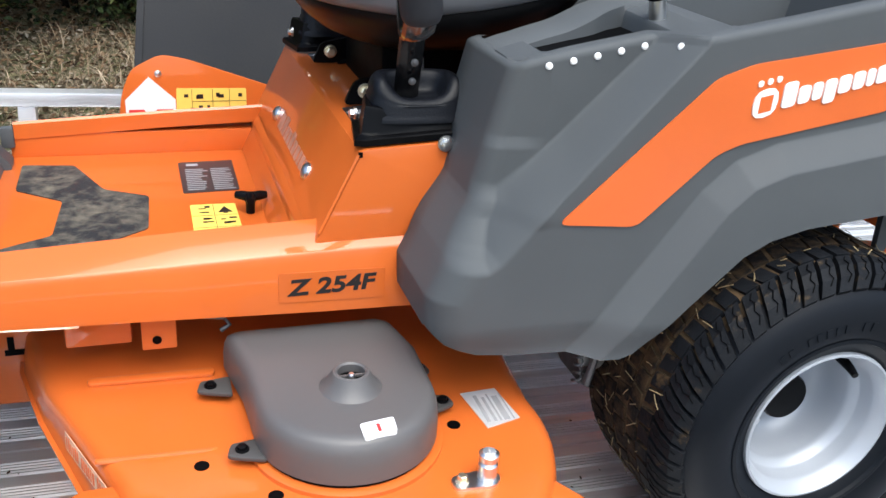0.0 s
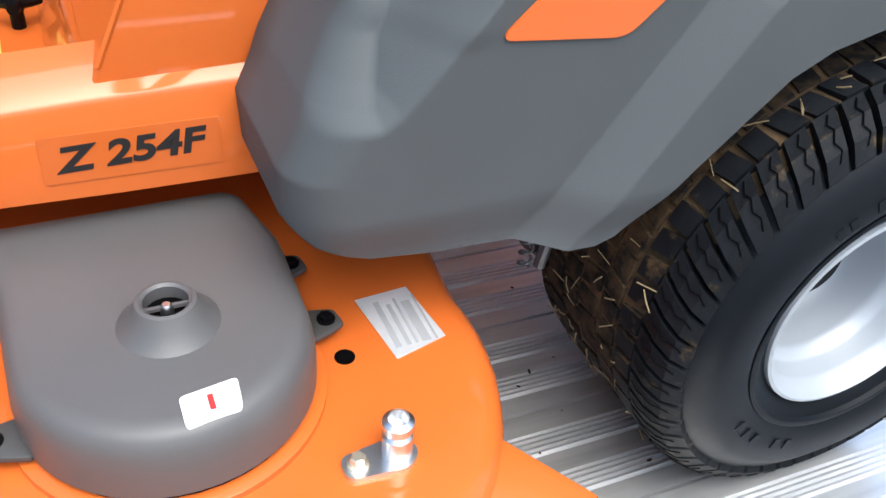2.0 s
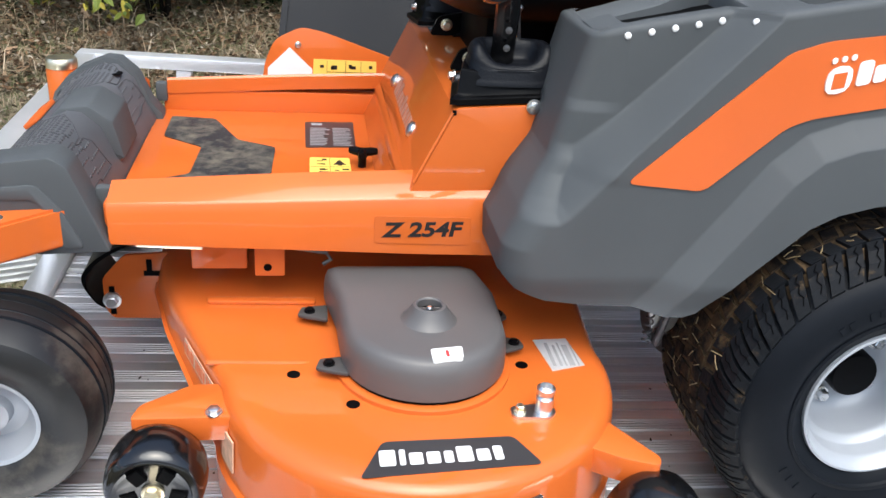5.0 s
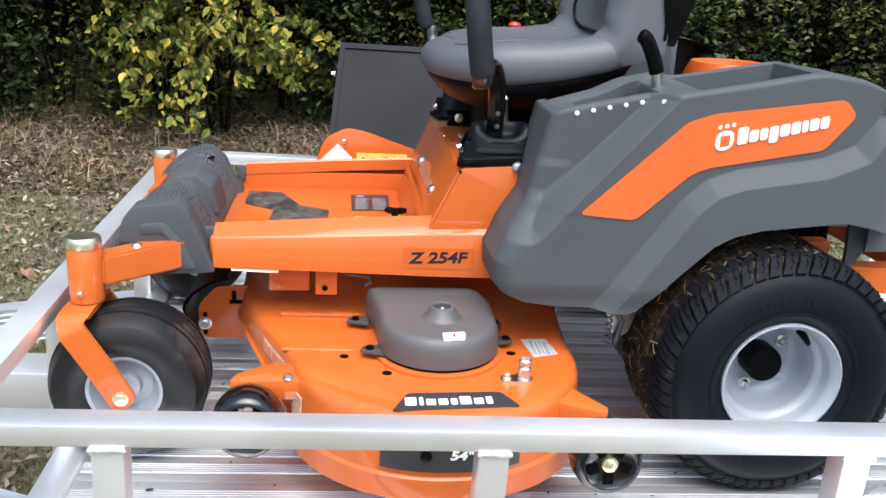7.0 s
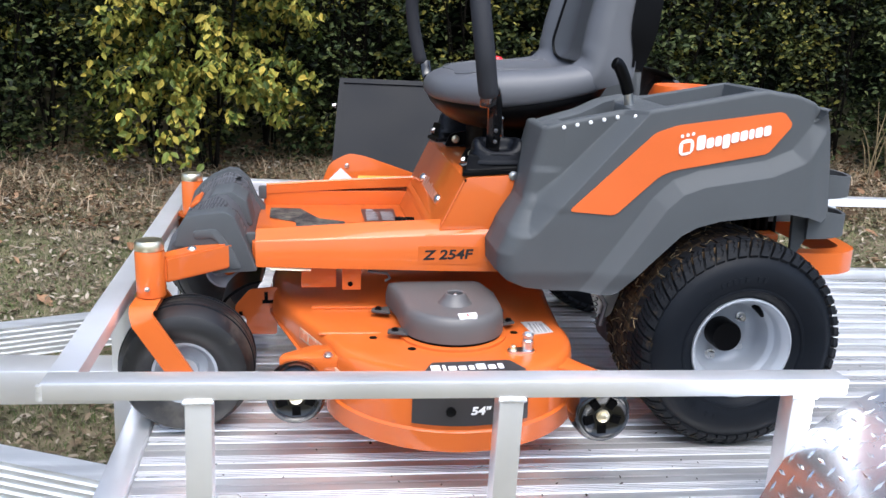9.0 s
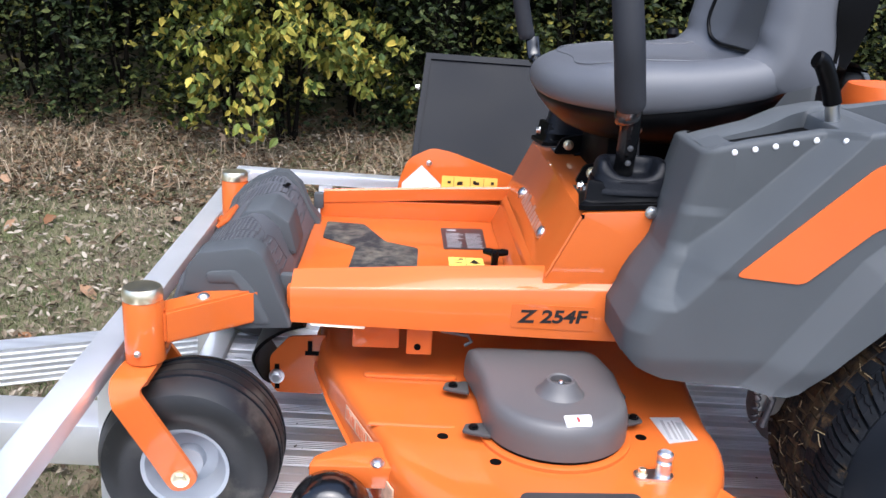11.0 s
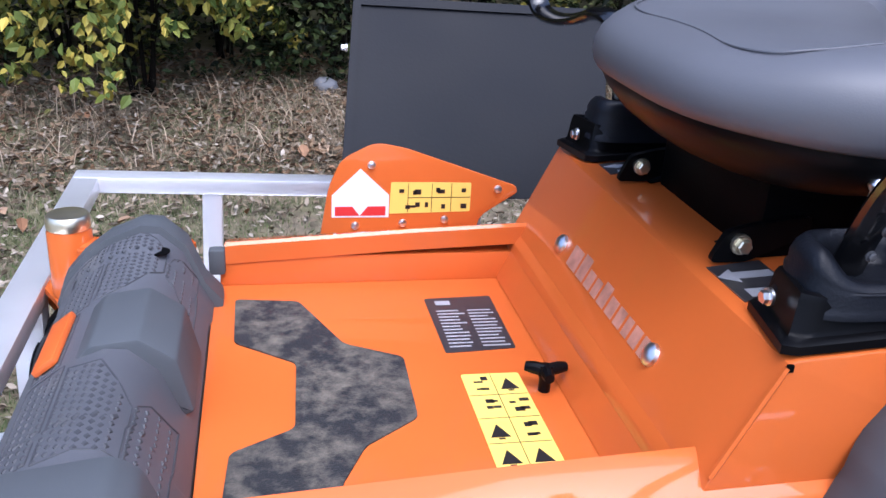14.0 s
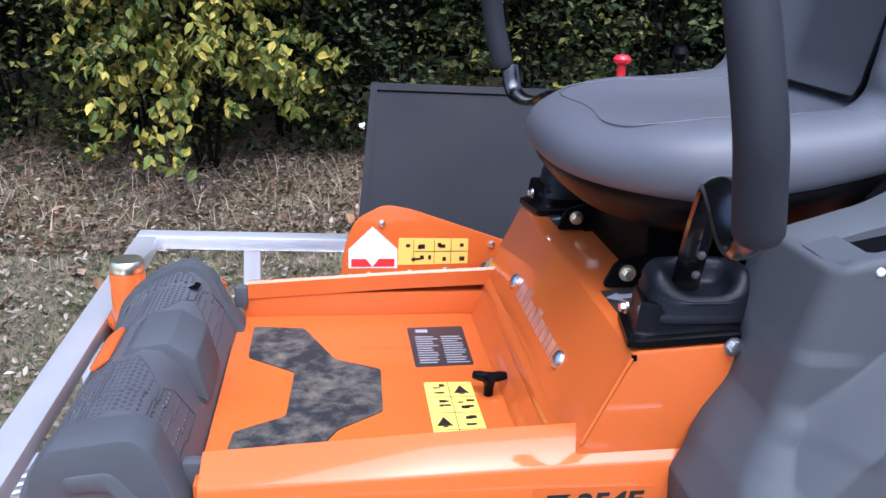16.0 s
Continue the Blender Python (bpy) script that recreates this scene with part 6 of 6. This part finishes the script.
for x, y, d in ((-0.775, 0.223, -1), (-0.750, 0.083, -1), (-0.508, 0.210, 1), (-0.500, 0.129, 1)):
    tb = prism(rounded([(x - 0.022, y - 0.008), (x - 0.006, y - 0.015), (x + 0.022, y - 0.024), (x + 0.022, y + 0.020), (x - 0.016, y + 0.014)], 0.005) if d < 0 else
               rounded([(x - 0.022, y - 0.024), (x + 0.004, y - 0.015), (x + 0.018, y - 0.008), (x + 0.014, y + 0.012), (x - 0.022, y + 0.020)], 0.005), "z", 0.262, 0.268, 0.002)
    tbo = part("cover_tab", tb, TAB, cv, "dark fixing tab" if x == -0.775 else "")
    part("tab_screw", bolt((x - 0.004 * -d, y, 0.268), "z", 0.006, 0.006), BLACK, tbo)
# name label on the deck's front edge, lettering as plain shapes
nl = part("deck_label", prism(rounded([(-0.724, -0.128), (-0.694, -0.064), (-0.535, -0.060), (-0.509, -0.113)], 0.008), "z", 0.2516, 0.2524), DECAL, dk, "dark grey label with white lettering blocks")
ink = bmesh.new()
x = -0.700
for w, h in ((0.019, 1), (0.007, 1), (0.016, 0.75), (0.016, 0.75), (0.011, 0.75), (0.019, 1), (0.016, 0.75), (0.011, 0.9)):
    y = -0.109 + 0.04 * (x + 0.70)
    prism(rounded([(x, y), (x + w, y + 0.04 * w), (x + w, y + 0.04 * w + 0.028 * h), (x, y + 0.028 * h)], 0.003), "z", 0.2523, 0.2528, bm=ink)
    x += w + 0.0045
part("print", ink, WHITE, nl)


def on_skirt(a, z, off=0.0):
    r = LR + 0.0035 + off
    return (LC.x + r * math.cos(a), LC.y + r * math.sin(a), z)


A0, A1 = radians(246), radians(296)
sl = []
for k in range(17):
    a = A0 + (A1 - A0) * k / 16
    sl.append([on_skirt(a, 0.160, 0.0), on_skirt(a, 0.160, 0.004), on_skirt(a, 0.222, 0.002), on_skirt(a, 0.222, -0.002)])
fl = part("size_label", loft(sl), DECAL, dk, "black plate with the cutting width")
a = radians(270)
m = Matrix.Translation(on_skirt(a, 0.184, 0.0045)) @ Matrix.Rotation(a + math.pi / 2, 4, 'Z') @ Matrix.Rotation(math.pi / 2, 4, 'X')
part("print", lettering('54"', 0.022, m, shear=0.15, stretch=1.25), WHITE, fl)
part("plate_rivet", lathe([(0.010, 0), (0.010, -0.003), (0.006, -0.004)], on_skirt(radians(262), 0.190, 0.004), "y", 16), BLACK, fl)


part("skirt_label", loft([[on_skirt(radians(a), z, o) for z, o in ((0.168, 0.0005), (0.168, 0.0030), (0.214, 0.0012), (0.214, -0.001))] for a in (197, 200, 203, 206)]), WORN_WHITE, dk, "small worn white label on the skirt")


# anti-scalp wheels on arms
def scalp_wheel(at, arm_pts, cap):
    w = part("anti_scalp_wheel", lathe([(0.012, -0.026), (0.040, -0.026), (0.046, -0.032), (0.053, -0.030), (0.0585, -0.018), (0.0605, 0.0), (0.0605, 0.014), (0.057, 0.032), (0.050, 0.040), (0.012, 0.04)], at, "y", 36), BLACK_GLOSS, dk, "black plastic anti-scalp wheel", 50)
    for k in range(5):
        a = 2 * math.pi * k / 5 + 0.3
        b = Matrix.Translation(at) @ Matrix.Rotation(a, 4, 'Y') @ Matrix.Translation((0.028, -0.0275, 0))
        g = bmesh.new()
        bmesh.ops.create_cube(g, size=1, matrix=b @ Matrix.Diagonal((0.018, 0.003, 0.016, 1)))
        part("wheel_pocket", g, DARK, w)
    part("wheel_bolt", bolt((at[0], at[1] - 0.026, at[2]), "y", 0.010, -0.012), BRASS, w, "yellow zinc wheel bolt")
    part("wheel_arm", prism(rounded(arm_pts, 0.008, 3), "z", 0.200, 0.236, 0.002), ORANGE, dk, "orange anti-scalp wheel arm")


scalp_wheel((-0.363, -0.130, 0.168), [(-0.445, -0.06), (-0.40, -0.010), (-0.352, -0.090), (-0.360, -0.105), (-0.400, -0.09)], False)
scalp_wheel((-0.962, -0.030, 0.182), [(-0.998, 0.016), (-0.990, 0.046), (-0.930, 0.090), (-0.850, 0.090), (-0.850, 0.016)], True)
part("arm_bolt", bolt((-0.897, 0.025, 0.236), "z", 0.008, 0.008), STEEL, dk)

# discharge side: flap bracket with stickers, black chute turned up
ch = prism(rounded([(-0.915, 0.17), (-0.885, 0.375), (-0.862, 0.430), (-0.80, 0.462), (-0.745, 0.452), (-0.53, 0.378), (-0.525, 0.365), (-0.60, 0.315), (-0.60, 0.17)], 0.02, 5), "y", 1.247, 1.252, 0.0015)
cb = part("chute_bracket", ch, ORANGE, mower, "orange discharge chute bracket with rounded top")
dec = part("danger_decal", prism([(-0.878, 0.319), (-0.772, 0.318), (-0.772, 0.362), (-0.826, 0.413), (-0.878, 0.362)], "y", 1.2462, 1.2472), WHITE, cb, "white house-shaped warning decal")
part("print", prism([(-0.872, 0.322), (-0.778, 0.322), (-0.778, 0.340), (-0.872, 0.340)], "y", 1.2456, 1.2463), RED_INK, dec)
part("print", prism([(-0.826, 0.322), (-0.812, 0.340), (-0.826, 0.352), (-0.840, 0.340)], "y", 1.2452, 1.2457), WHITE, dec)
yd = part("warning_decal", prism(rounded([(-0.771, 0.325), (-0.617, 0.328), (-0.617, 0.385), (-0.769, 0.387)], 0.003), "y", 1.2462, 1.2472), YELLOW, cb, "yellow warning decal with pictograms")
ink = bmesh.new()
for x in (-0.737, -0.692, -0.655):
    box(x, x + 0.001, 1.2456, 1.2463, 0.328, 0.384, bm=ink)
box(-0.737, -0.618, 1.2456, 1.2463, 0.356, 0.357, bm=ink)
for k in range(12):
    x, z = -0.765 + rng.uniform(0, 0.135), rng.choice((0.335, 0.365)) + rng.uniform(-0.003, 0.004)
    box(x, x + rng.uniform(0.006, 0.014), 1.2456, 1.2463, z, z + rng.uniform(0.004, 0.010), bm=ink)
part("print", ink, INK, yd)
for x, z in ((-0.806, 0.420), (-0.565, 0.372), (-0.834, 0.302), (-0.745, 0.306), (-0.665, 0.312)):
    part("rivet", lathe([(0.008, 0), (0.007, -0.004), (0.003, -0.006)], (x, 1.247, z), "y", 14), STEEL, cb, "silver rivet" if x == -0.806 else "")


def chute_sheet(u0, u1, v0, v1, off):
    """Part of the leaning black chute: u along, v up its face."""
    def at(u, v, o):
        x = -0.862 + 0.04 * v + u * 0.52
        return (x, 1.262 + 0.215 * v + o * 0.82, 0.355 + 0.333 * v - o * 0.5 - 0.012 * u)
    return loft([[at(u0, v0, off), at(u1, v0, off), at(u1, v1, off), at(u0, v1, off)], [at(u0, v0, 0.006), at(u1, v0, 0.006), at(u1, v1, 0.006), at(u0, v1, 0.006)]])


cs = part("discharge_chute", chute_sheet(0, 1, 0, 1, 0), CHUTE, mower, "black rubber discharge chute folded upright")
part("chute_edge", chute_sheet(0, 1, 0.955, 1, -0.006), CHUTE, cs)
part("chute_edge", chute_sheet(0, 0.03, 0, 0.955, -0.006), CHUTE, cs)
part("chute_bolt", bolt((-0.838, 1.42, 0.60), "x", 0.006, -0.012), STEEL, cs)

# hydraulic drive and linkage ahead of the drive wheel
hy = part("transaxle", box(-0.21, 0.06, 0.27, 0.40, 0.14, 0.36, 0.03), CAST, mower, "grey cast transaxle behind the wheel")
part("drive_case", lathe([(0.02, 0.20), (0.045, 0.205), (0.05, 0.28), (0.04, 0.30)], (-0.235, 0, 0.325), "y", 24), CAST, hy)
part("brake_link", prism(rounded([(-0.30, 0.33), (-0.26, 0.345), (-0.225, 0.32), (-0.245, 0.26), (-0.275, 0.25), (-0.285, 0.29)], 0.01), "y", 0.172, 0.178), STEEL, hy, "zinc brake linkage plate")
part("link_spring", tube([(-0.285 + 0.006 * math.cos(a), 0.168 + 0.006 * math.sin(a), 0.24 + 0.006 * a / 3) for a in (k * 0.5 for k in range(70))], 0.0016, 5), CAST, hy)
part("link_rod", tube([(-0.29, 0.165, 0.335), (-0.26, 0.165, 0.29), (-0.27, 0.165, 0.24)], 0.006, 8), CAST, hy)
both("axle", lambda: tube([(0, 0.09, 0.238), (0, 0.30, 0.238)], 0.022, 14), CAST, hy)
both("frame_tail", lambda: box(-0.30, 0.20, 0.262, 0.30, 0.36, 0.43, 0.004), ORANGE, mower)
# model name on the rail
part("model_decal", prism(rounded([(-0.688, 0.369), (-0.549, 0.366), (-0.549, 0.409), (-0.688, 0.411)], 0.003), "y", 0.2418, 0.2428), ORANGE, mower, "clear decal with the model name")
part("model_name", lettering("Z 254F", 0.0310, Matrix.Translation((-0.676, 0.2415, 0.379)) @ Matrix.Rotation(radians(-1.0), 4, 'Y') @ Matrix.Rotation(math.pi / 2, 4, 'X'), shear=0.16, stretch=1.25), INK, mower, "black model lettering")
